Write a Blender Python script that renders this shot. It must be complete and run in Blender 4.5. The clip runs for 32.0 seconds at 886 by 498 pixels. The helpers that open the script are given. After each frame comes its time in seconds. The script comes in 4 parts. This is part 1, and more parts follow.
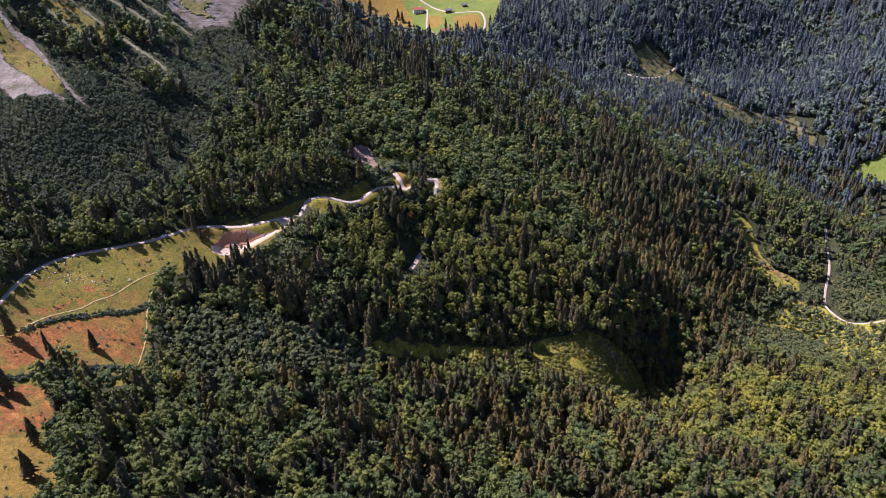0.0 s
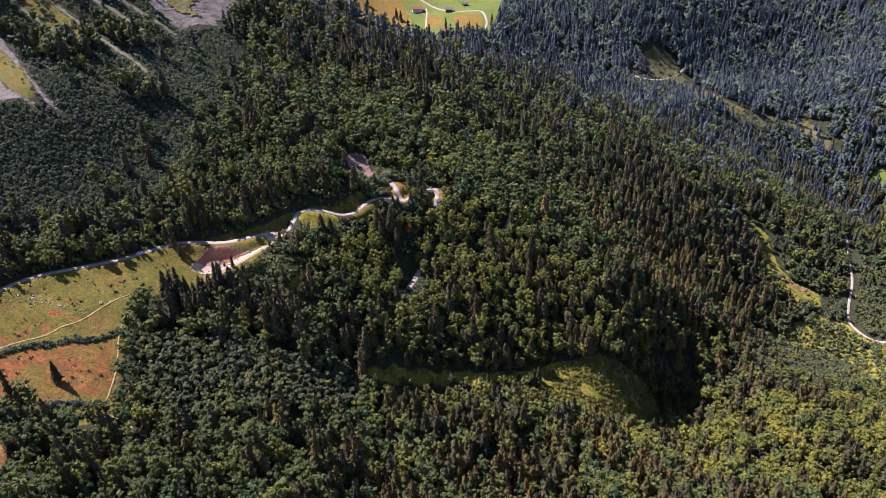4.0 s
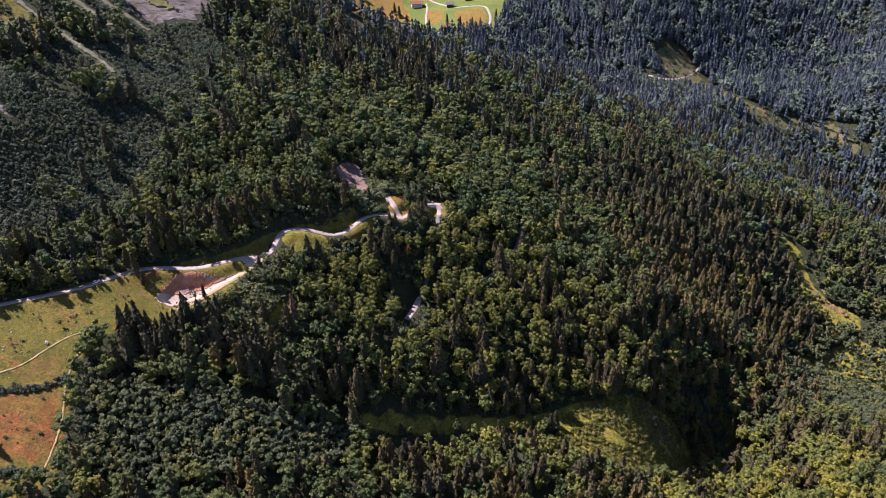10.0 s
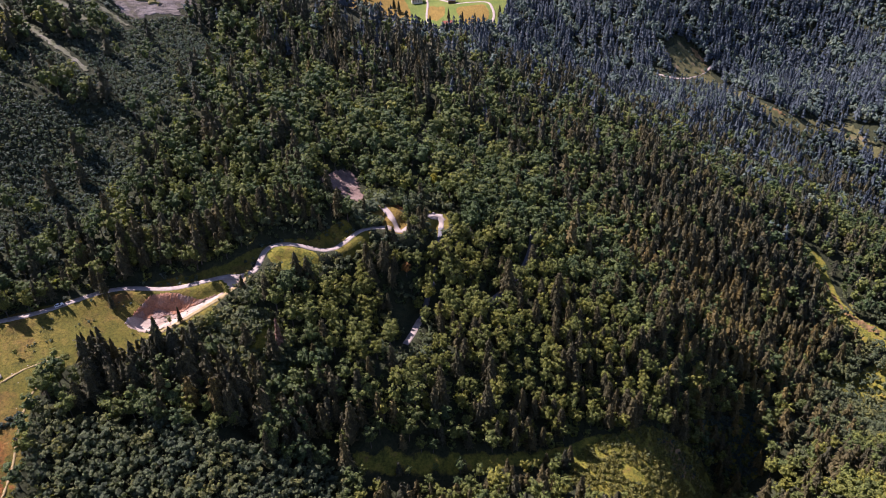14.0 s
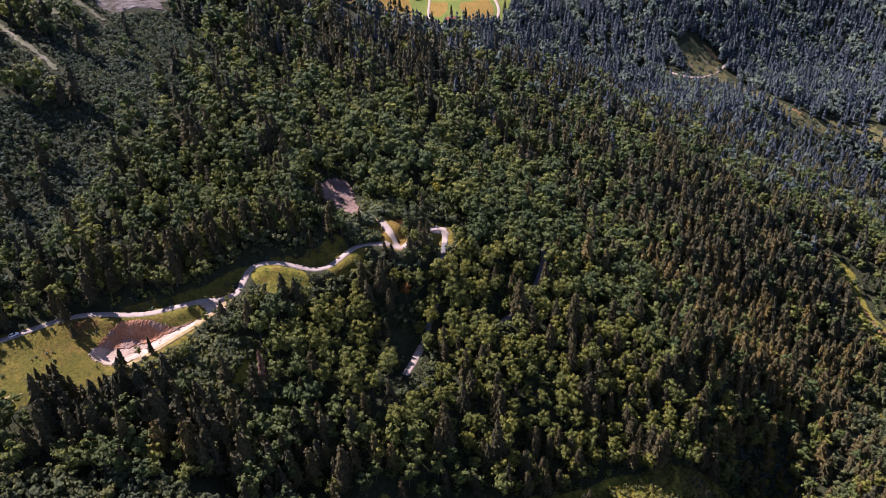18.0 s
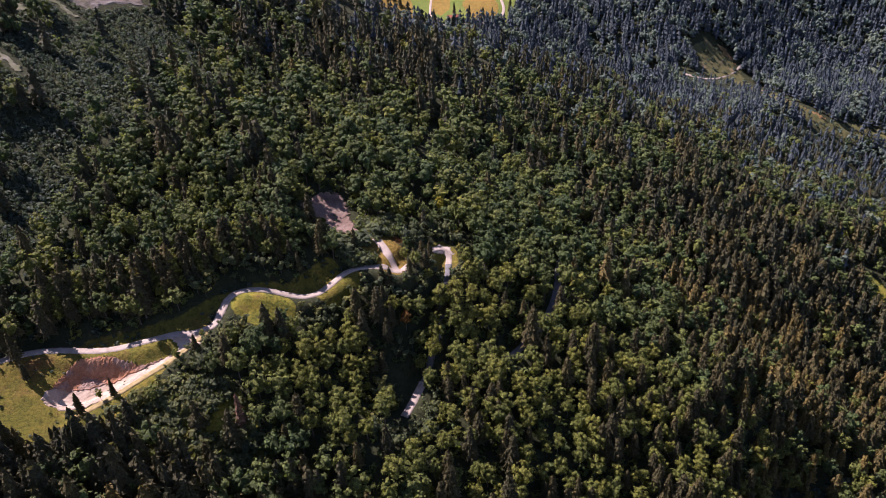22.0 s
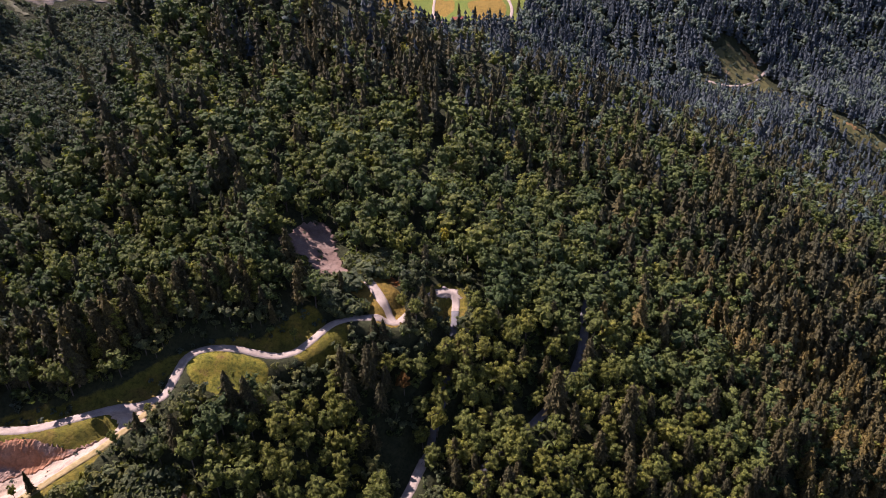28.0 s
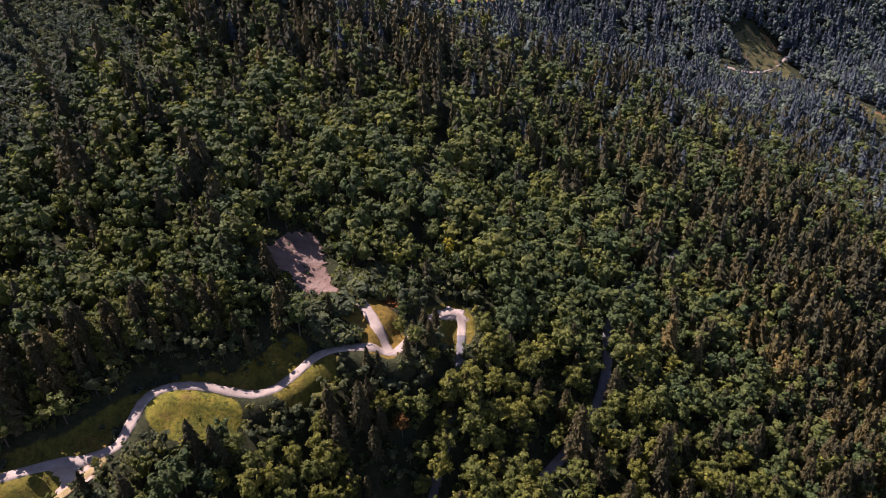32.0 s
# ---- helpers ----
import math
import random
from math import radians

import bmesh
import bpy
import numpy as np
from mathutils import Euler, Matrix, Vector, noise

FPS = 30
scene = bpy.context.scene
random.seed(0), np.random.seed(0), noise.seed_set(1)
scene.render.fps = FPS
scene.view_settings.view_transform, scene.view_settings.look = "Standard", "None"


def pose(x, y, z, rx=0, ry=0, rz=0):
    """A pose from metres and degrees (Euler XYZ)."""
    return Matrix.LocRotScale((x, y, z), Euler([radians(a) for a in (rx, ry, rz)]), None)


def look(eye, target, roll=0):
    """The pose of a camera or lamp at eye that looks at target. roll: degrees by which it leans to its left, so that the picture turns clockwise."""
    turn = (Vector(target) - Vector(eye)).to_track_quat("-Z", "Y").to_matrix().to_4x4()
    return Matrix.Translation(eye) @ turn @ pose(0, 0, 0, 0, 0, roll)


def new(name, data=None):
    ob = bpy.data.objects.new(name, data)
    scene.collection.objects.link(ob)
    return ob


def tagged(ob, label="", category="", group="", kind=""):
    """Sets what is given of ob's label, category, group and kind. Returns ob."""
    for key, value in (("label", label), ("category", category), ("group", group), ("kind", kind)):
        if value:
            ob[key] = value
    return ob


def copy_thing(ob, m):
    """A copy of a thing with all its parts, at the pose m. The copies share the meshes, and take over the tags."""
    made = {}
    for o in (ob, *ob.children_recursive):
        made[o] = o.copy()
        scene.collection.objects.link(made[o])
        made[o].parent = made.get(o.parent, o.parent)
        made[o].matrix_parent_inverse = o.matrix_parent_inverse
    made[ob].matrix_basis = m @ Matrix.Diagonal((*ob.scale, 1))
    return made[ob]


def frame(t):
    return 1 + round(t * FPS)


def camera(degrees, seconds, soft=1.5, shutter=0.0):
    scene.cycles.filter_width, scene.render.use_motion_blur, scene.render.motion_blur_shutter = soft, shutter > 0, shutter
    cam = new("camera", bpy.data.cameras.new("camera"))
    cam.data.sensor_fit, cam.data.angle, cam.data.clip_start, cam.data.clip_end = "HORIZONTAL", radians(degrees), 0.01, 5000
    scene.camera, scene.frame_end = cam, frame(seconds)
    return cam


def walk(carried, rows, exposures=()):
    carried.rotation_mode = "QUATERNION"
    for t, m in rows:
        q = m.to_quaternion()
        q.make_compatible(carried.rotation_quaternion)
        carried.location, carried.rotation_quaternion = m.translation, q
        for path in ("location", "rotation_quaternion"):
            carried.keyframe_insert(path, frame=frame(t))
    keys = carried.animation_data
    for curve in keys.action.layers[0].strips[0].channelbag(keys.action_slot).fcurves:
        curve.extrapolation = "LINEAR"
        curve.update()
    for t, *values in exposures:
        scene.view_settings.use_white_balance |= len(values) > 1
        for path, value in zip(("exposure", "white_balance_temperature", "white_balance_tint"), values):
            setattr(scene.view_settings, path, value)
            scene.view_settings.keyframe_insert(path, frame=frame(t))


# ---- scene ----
cam = camera(64.65, 32.0, soft=0.75)
walk(cam, [
    (0, look((-0.00, -0.00, 270.00), (-1.370, 85.265, 217.769), -1.943)),
    (1, look((-0.55, 10.97, 267.07), (-1.888, 96.218, 214.818), -1.946)),
    (2, look((-0.98, 21.83, 264.15), (-2.289, 107.086, 211.901), -1.936)),
    (3, look((-1.21, 32.54, 261.16), (-2.486, 117.812, 208.942), -1.922)),
    (4.5, look((-1.47, 48.88, 256.71), (-2.735, 134.166, 204.514), -1.899)),
    (6, look((-2.29, 65.47, 252.02), (-3.489, 150.734, 199.784), -1.872)),
    (7, look((-3.15, 76.63, 248.78), (-4.284, 161.899, 196.542), -1.844)),
    (8, look((-3.88, 87.50, 245.62), (-4.983, 172.757, 193.357), -1.817)),
    (9, look((-4.45, 98.33, 242.48), (-5.570, 183.531, 190.143), -1.817)),
    (10, look((-4.82, 109.21, 239.42), (-5.960, 194.343, 186.962), -1.831)),
    (11, look((-5.14, 120.01, 236.35), (-6.293, 205.078, 183.792), -1.829)),
    (12, look((-5.53, 130.93, 233.13), (-6.681, 215.963, 180.518), -1.815)),
    (13, look((-6.04, 141.86, 229.80), (-7.193, 226.876, 177.153), -1.793)),
    (14, look((-6.53, 152.56, 226.47), (-7.684, 237.566, 173.805), -1.769)),
    (15.5, look((-7.03, 168.63, 221.76), (-8.218, 253.578, 169.010), -1.751)),
    (17, look((-7.73, 185.06, 216.82), (-9.010, 269.967, 163.999), -1.774)),
    (18, look((-8.37, 196.14, 213.33), (-9.707, 281.001, 160.447), -1.802)),
    (19, look((-8.96, 207.07, 210.15), (-10.316, 291.892, 157.203), -1.806)),
    (20, look((-9.48, 217.90, 207.16), (-10.863, 302.696, 154.163), -1.779)),
    (21, look((-9.92, 228.72, 204.20), (-11.348, 313.514, 151.212), -1.755)),
    (22, look((-10.28, 239.50, 201.24), (-11.739, 324.321, 148.292), -1.742)),
    (23, look((-10.63, 250.26, 198.27), (-12.116, 335.109, 145.368), -1.727)),
    (24, look((-11.06, 260.97, 195.34), (-12.570, 345.871, 142.523), -1.687)),
    (25, look((-11.56, 271.59, 192.33), (-13.074, 356.537, 139.598), -1.630)),
    (26.5, look((-12.34, 287.57, 187.70), (-13.893, 372.604, 135.102), -1.581)),
    (28, look((-12.94, 303.55, 183.18), (-14.582, 388.636, 130.666), -1.564)),
    (29, look((-13.18, 314.07, 180.43), (-14.903, 399.182, 127.951), -1.549)),
    (30, look((-13.51, 324.79, 177.51), (-15.317, 409.935, 125.105), -1.552)),
    (31, look((-13.93, 335.54, 174.43), (-15.792, 420.732, 122.098), -1.563)),
    (31.55, look((-14.19, 341.42, 172.68), (-16.076, 426.649, 120.406), -1.568)),
    (31.7, look((-14.26, 343.01, 172.19), (-16.163, 428.072, 119.654), -1.572)),
    (31.8, look((-14.31, 344.06, 171.87), (-16.231, 428.756, 118.736), -1.581)),
    (31.9, look((-14.36, 345.11, 171.54), (-16.301, 429.379, 117.738), -1.590)),
    (32, look((-14.42, 346.16, 171.22), (-16.367, 430.099, 116.904), -1.598)),
], exposures=[(0, 1.46, 5950, 34), (16, 1.40, 6050, 38), (24, 1.32, 6350, 38), (32, 1.24, 6550, 38)])

# ---- world and sun ----
SUN_AZ, SUN_EL = radians(-60), radians(50)
world = bpy.data.worlds.new("sky")
scene.world = world
world.use_nodes = True
wn = world.node_tree.nodes
sky = wn.new("ShaderNodeTexSky")
sky.sky_type, sky.sun_disc = "NISHITA", False
sky.sun_elevation, sky.sun_rotation = SUN_EL, SUN_AZ
sky.altitude = 900
wn["Background"].inputs[1].default_value = 0.056
world.node_tree.links.new(sky.outputs[0], wn["Background"].inputs[0])
sun_data = bpy.data.lights.new("sun", "SUN")
sun_data.energy, sun_data.angle, sun_data.color = 5.0, radians(0.53), (1.0, 0.92, 0.80)
sun = new("sun", sun_data)
sun_way = Vector((math.sin(SUN_AZ) * math.cos(SUN_EL), math.cos(SUN_AZ) * math.cos(SUN_EL), math.sin(SUN_EL)))
sun.matrix_world = look(sun_way * 500, (0, 0, 0))

# ---- materials ----
def mat_base(name, rough=0.8):
    m = bpy.data.materials.new(name)
    m.use_nodes = True
    nt = m.node_tree
    b = nt.nodes["Principled BSDF"]
    b.inputs["Roughness"].default_value = rough
    b.inputs["Specular IOR Level"].default_value = 0.2
    return m, nt, b


def node(nt, kind, **inputs):
    n = nt.nodes.new(kind)
    for k, v in inputs.items():
        n.inputs[k.replace("_", " ")].default_value = v
    return n


def noise_fac(nt, scale, detail=4.0, rough=0.55):
    geo = nt.nodes.new("ShaderNodeNewGeometry")
    n = node(nt, "ShaderNodeTexNoise", Scale=scale, Detail=detail, Roughness=rough)
    nt.links.new(geo.outputs["Position"], n.inputs["Vector"])
    return n.outputs["Fac"]


def ramp(nt, fac, stops):
    r = nt.nodes.new("ShaderNodeValToRGB")
    e = r.color_ramp.elements
    while len(e) < len(stops):
        e.new(0.5)
    for el, (p, c) in zip(e, stops):
        el.position, el.color = p, (*c, 1)
    nt.links.new(fac, r.inputs[0])
    return r.outputs[0]


def mix(nt, fac, a, b, mode="MIX"):
    m = nt.nodes.new("ShaderNodeMix")
    m.data_type, m.blend_type = "RGBA", mode
    for sock, v in ((m.inputs[0], fac), (m.inputs[6], a), (m.inputs[7], b)):
        if isinstance(v, (int, float)):
            sock.default_value = v
        elif isinstance(v, tuple):
            sock.default_value = (*v, 1)
        else:
            nt.links.new(v, sock)
    return m.outputs[2]


def bump(nt, b, fac, dist=0.2, strength=0.6):
    n = node(nt, "ShaderNodeBump", Strength=strength, Distance=dist)
    nt.links.new(fac, n.inputs["Height"])
    nt.links.new(n.outputs[0], b.inputs["Normal"])


def mottled(name, stops, scale, rough=0.85, fine=None, fine_mix=0.35, bump_dist=0.15):
    """A two-scale mottled surface in real-world metres."""
    m, nt, b = mat_base(name, rough)
    col = ramp(nt, noise_fac(nt, scale), stops)
    f2 = noise_fac(nt, fine or scale * 9, 3.0, 0.7)
    col = mix(nt, fine_mix, col, ramp(nt, f2, [(0.3, (0.25, 0.25, 0.25)), (0.7, (1.0, 1.0, 1.0))]), "MULTIPLY")
    nt.links.new(col, b.inputs["Base Color"])
    bump(nt, b, f2, bump_dist)
    return m


def foliage(name, dark, light, other, grain=1.0, leafy=0.7):
    """Leaves: each tree has its own tint, each clump its own shade, leaf masses a fine grain, with some light coming through."""
    m, nt, b = mat_base(name, 0.6)
    tint = nt.nodes.new("ShaderNodeAttribute")
    tint.attribute_name = "tint"
    info = nt.nodes.new("ShaderNodeObjectInfo")
    add = nt.nodes.new("ShaderNodeMath")
    add.operation, add.use_clamp = "MULTIPLY_ADD", True
    add.inputs[1].default_value = 0.3
    nt.links.new(info.outputs["Random"], add.inputs[0])
    nt.links.new(tint.outputs["Fac"], add.inputs[2])
    base = ramp(nt, add.outputs[0], [(0.1, dark), (0.6, light), (1.0, other)])
    geo = nt.nodes.new("ShaderNodeNewGeometry")
    shade = ramp(nt, geo.outputs["Random Per Island"], [(0.0, (0.78, 0.80, 0.80)), (0.6, (1.0, 1.0, 1.0)), (1.0, (1.2, 1.18, 1.1))])
    col = mix(nt, 1.0, base, shade, "MULTIPLY")
    leaf = noise_fac(nt, grain, 5.0, 0.8)
    col = mix(nt, 1.0, col, ramp(nt, leaf, [(0.38, tuple(1.25 - 0.95 * leafy for _ in range(3))), (0.5, (1.25, 1.25, 1.22)), (0.62, (1.25 + 1.65 * leafy, 1.25 + 1.6 * leafy, 1.22 + 1.2 * leafy))]), "MULTIPLY")
    nt.links.new(col, b.inputs["Base Color"])
    bump(nt, b, leaf, 1.2, 1.0)
    tr = nt.nodes.new("ShaderNodeBsdfTranslucent")
    nt.links.new(mix(nt, 1.0, col, (1.5, 1.5, 0.8), "MULTIPLY"), tr.inputs[0])
    ms = nt.nodes.new("ShaderNodeMixShader")
    ms.inputs[0].default_value = 0.28
    nt.links.new(b.outputs[0], ms.inputs[1])
    nt.links.new(tr.outputs[0], ms.inputs[2])
    nt.links.new(ms.outputs[0], nt.nodes["Material Output"].inputs[0])
    return m


BEECH = foliage("beech_leaves", (0.045, 0.072, 0.030), (0.102, 0.118, 0.031), (0.164, 0.158, 0.029))
# Far leaf colours carry the valley's blue haze, with weaker leaf contrast.
HAZE_LEAVES = foliage("hazed_leaves", (0.066, 0.098, 0.094), (0.102, 0.136, 0.112), (0.135, 0.156, 0.098), 1.0, 0.45)
SPRUCE = foliage("spruce_needles", (0.036, 0.043, 0.031), (0.077, 0.069, 0.034), (0.128, 0.098, 0.034), 1.3)
# Blue haze over the far spruces is mixed into these needle colours.
HAZE_NEEDLES = foliage("hazed_needles", (0.048, 0.066, 0.088), (0.072, 0.092, 0.108), (0.098, 0.106, 0.096), 1.3, 0.45)
# Extra blue here stands for the haze over the left slope's scrub.
SHRUB = foliage("shrub_leaves", (0.034, 0.054, 0.052), (0.055, 0.078, 0.062), (0.080, 0.090, 0.056))
THICKET = foliage("young_leaves", (0.046, 0.066, 0.042), (0.080, 0.097, 0.045), (0.128, 0.125, 0.034), 1.4)
DEAD = foliage("dead_needles", (0.12, 0.075, 0.06), (0.16, 0.10, 0.08), (0.18, 0.11, 0.08))
RUST = foliage("rusty_leaves", (0.11, 0.055, 0.018), (0.15, 0.075, 0.022), (0.18, 0.09, 0.025))
YELLOW = foliage("yellow_leaves", (0.16, 0.15, 0.02), (0.22, 0.20, 0.025), (0.26, 0.22, 0.03))
BARK = mottled("bark", [(0.3, (0.06, 0.05, 0.04)), (0.7, (0.16, 0.14, 0.12))], 1.5)
GRAVEL = mottled("pale_gravel", [(0.3, (0.24, 0.20, 0.172)), (0.7, (0.38, 0.325, 0.285))], 0.35, fine=3.0, fine_mix=0.3)
ASPHALT = mottled("asphalt", [(0.3, (0.10, 0.10, 0.11)), (0.7, (0.17, 0.17, 0.18))], 0.3, fine=5.0)
EARTH = mottled("trodden_earth", [(0.3, (0.17, 0.13, 0.05)), (0.7, (0.34, 0.27, 0.14))], 0.5, fine=3.0)
# Shade on the slope turned from the sun is put into these darker tones.
SCREE = mottled("limestone_scree", [(0.25, (0.12, 0.078, 0.064)), (0.5, (0.205, 0.142, 0.118)), (0.8, (0.28, 0.215, 0.185))], 0.12, fine=1.2, fine_mix=0.5, bump_dist=0.6)
PIT = mottled("reddish_rubble", [(0.3, (0.20, 0.145, 0.125)), (0.42, (0.29, 0.20, 0.165)), (0.5, (0.35, 0.165, 0.09)), (0.62, (0.42, 0.22, 0.135)), (0.78, (0.42, 0.32, 0.26))], 0.085, fine=0.9, fine_mix=0.55, bump_dist=0.7)
PIT_SAND = mottled("pinkish_sand", [(0.3, (0.28, 0.21, 0.155)), (0.5, (0.38, 0.30, 0.24)), (0.75, (0.48, 0.41, 0.35))], 0.16, fine=1.4, fine_mix=0.4, bump_dist=0.25)
STUMPS = mottled("felled_ground", [(0.28, (0.055, 0.070, 0.020)), (0.45, (0.095, 0.095, 0.035)), (0.58, (0.115, 0.112, 0.045)), (0.75, (0.24, 0.165, 0.105))], 0.06, fine=0.5, fine_mix=0.6, bump_dist=0.5)
SCAR = mottled("grey_limestone", [(0.3, (0.085, 0.083, 0.045)), (0.45, (0.145, 0.128, 0.108)), (0.6, (0.20, 0.178, 0.16)), (0.8, (0.26, 0.235, 0.215))], 0.09, fine=0.8, fine_mix=0.6, bump_dist=0.8)
TURF = mottled("olive_turf", [(0.3, (0.10, 0.105, 0.03)), (0.7, (0.19, 0.17, 0.06))], 0.1, fine=1.0, fine_mix=0.5)
RAKE = mottled("grassy_scree", [(0.3, (0.07, 0.085, 0.03)), (0.6, (0.15, 0.15, 0.10)), (0.8, (0.26, 0.24, 0.21))], 0.16, fine=1.2, fine_mix=0.5)
BANK = mottled("eroded_earth", [(0.3, (0.10, 0.09, 0.03)), (0.5, (0.20, 0.12, 0.05)), (0.75, (0.34, 0.24, 0.13))], 0.12, fine=1.0, fine_mix=0.5)



def ground_material():
    """Forest floor, with meadow grass and dry red bracken where the masks on the sheet say so."""
    m, nt, b = mat_base("ground", 0.95)
    n1, n2, n3 = noise_fac(nt, 0.035), noise_fac(nt, 0.7, 6.0, 0.75), noise_fac(nt, 0.17, 9.0, 0.70)
    n4 = noise_fac(nt, 0.045, 6.0, 0.65)
    floor = ramp(nt, n3, [(0.3, (0.018, 0.024, 0.010)), (0.7, (0.042, 0.048, 0.022))])
    grass = ramp(nt, n3, [(0.3, (0.048, 0.050, 0.009)), (0.43, (0.092, 0.084, 0.014)), (0.55, (0.145, 0.118, 0.020)), (0.66, (0.175, 0.125, 0.034)), (0.76, (0.24, 0.18, 0.07))])
    base_grass = grass
    grass = mix(nt, ramp(nt, noise_fac(nt, 0.026, 7.0, 0.68), [(0.44, (0.0, 0.0, 0.0)), (0.6, (0.75, 0.75, 0.75))]), grass, (0.094, 0.096, 0.014))
    grass = mix(nt, ramp(nt, n4, [(0.52, (0.0, 0.0, 0.0)), (0.68, (0.8, 0.8, 0.8))]), grass, (0.140, 0.070, 0.026))
    red = ramp(nt, noise_fac(nt, 0.16, 9.0, 0.72), [(0.32, (0.070, 0.062, 0.014)), (0.43, (0.130, 0.060, 0.020)), (0.53, (0.195, 0.072, 0.020)), (0.62, (0.245, 0.115, 0.034)), (0.72, (0.30, 0.19, 0.085))])
    field = ramp(nt, n1, [(0.35, (0.078, 0.118, 0.020)), (0.7, (0.125, 0.150, 0.030))])

    def mask(name, soft):
        a = nt.nodes.new("ShaderNodeAttribute")
        a.attribute_name = name
        add = nt.nodes.new("ShaderNodeMath")
        add.operation = "MULTIPLY_ADD"
        nt.links.new(n3, add.inputs[0])
        add.inputs[1].default_value = soft
        nt.links.new(a.outputs["Fac"], add.inputs[2])
        r = nt.nodes.new("ShaderNodeMapRange")
        r.inputs["From Min"].default_value = 0.45 + soft / 2
        r.inputs["From Max"].default_value = 0.60 + soft / 2
        nt.links.new(add.outputs[0], r.inputs["Value"])
        return r.outputs[0]

    col = mix(nt, mask("grass", 0.9), floor, grass)
    red = mix(nt, ramp(nt, n4, [(0.46, (0.0, 0.0, 0.0)), (0.62, (0.75, 0.75, 0.75))]), red, base_grass)
    lush = ramp(nt, noise_fac(nt, 0.16, 8.0, 0.72), [(0.3, (0.035, 0.045, 0.010)), (0.45, (0.120, 0.126, 0.020)), (0.56, (0.215, 0.190, 0.028)), (0.7, (0.17, 0.105, 0.04))])
    col = mix(nt, mask("lush", 0.6), col, lush)
    col = mix(nt, mask("red", 2.4), col, red)
    col = mix(nt, mask("field", 0.1), col, field)
    col = mix(nt, mask("hay", 0.5), col, ramp(nt, n3, [(0.3, (0.115, 0.083, 0.014)), (0.7, (0.21, 0.138, 0.030))]))
    col = mix(nt, 0.85, col, ramp(nt, n2, [(0.34, (0.32, 0.36, 0.34)), (0.5, (0.95, 0.95, 0.95)), (0.68, (1.35, 1.3, 1.2))]), "MULTIPLY")
    nt.links.new(col, b.inputs["Base Color"])
    bump(nt, b, n2, 0.9, 1.0)
    return m


GROUND = ground_material()

# ---- the lie of the land: hills and hollows (east, north, spread, height) ----
BASE, EAST, NORTH = -49.39, -0.1521, 0.0875
LEFT_SLOPES = [
    (-480, 450, 150, -1.4), (-450, 720, 170, 95.0), (-320, 570, 90, -67.3), (-240, 760, 110, -41.0),
    (-200, 640, 80, 19.9), (-120, 640, 70, -1.3), (-50, 730, 70, 27.0), (-200, 500, 60, 4.9),
    (-230, 360, 80, -24.5), (-120, 410, 60, -12.4), (-110, 520, 50, 2.3)]
FOREST_SHELF = [
    (-40, 545, 40, -5.8), (-30, 490, 40, -28.5), (30, 560, 60, -2.6), (70, 640, 70, -12.5),
    (80, 470, 50, -37.1), (140, 530, 55, -25.0), (10, 400, 60, -31.6), (60, 340, 60, -19.6),
    (150, 660, 80, -29.1), (70, 770, 80, -12.1)]
GORGE = [
    (190, 450, 45, -77.2), (210, 370, 60, -61.3), (210, 560, 50, -13.5), (270, 590, 70, -67.6),
    (330, 680, 70, -34.1), (400, 610, 70, -72.2), (340, 500, 70, -71.7), (-40, 290, 90, -57.7),
    (120, 200, 120, -22.0), (300, 250, 120, -35.8), (-180, 180, 140, 6.2)]
FAR_GROUND = [
    (310, 800, 80, -34.3), (290, 930, 90, -40.2), (190, 1110, 110, -101.7), (390, 1180, 60, -58.6),
    (480, 980, 110, -61.4), (560, 820, 120, -142.6), (520, 1230, 90, -58.4), (660, 1250, 110, -96.2),
    (60, 1240, 110, 32.3), (60, 1420, 160, -81.2), (-180, 1150, 160, -158.2), (850, 1300, 200, 96.5),
    (-250, 950, 140, 106.3)]
SMALL_FOLDS = [
    (-76, 593, 26, -8.4), (340, 1080, 45, -14.0), (430, 960, 50, -12.0), (-44, 543, 20, 17.9), (-325, 568, 50, 54.6), (-30, 497, 22, 1.7),
    (-172, 474, 28, -12.5), (-118, 512, 24, -5.8)]

FORE_RIDGE = [
    (-10, 230, 110, 10.2), (100, 230, 110, 8.2), (210, 230, 110, 6.4), (-180, 270, 38, 3.2), (-60, 270, 38, 5.1), (140, 290, 60, 4.2),
    (-40, 290, 60, 8.4), (200, 290, 60, 5.3), (260, 290, 60, 5.5), (-300, 310, 38, -0.1), (-100, 310, 38, 5.6), (-142, 330, 25, -8.4),
    (200, 350, 60, 3.3), (-180, 350, 38, -0.1), (260, 350, 60, 6.4), (260, 350, 38, 5.5), (14, 356, 25, 7.5), (66, 356, 25, -8.1),
    (-168, 356, 25, -6.0), (40, 382, 25, 10.5), (-142, 382, 25, 5.1), (-116, 382, 25, 7.6), (140, 390, 38, -11.1),
]
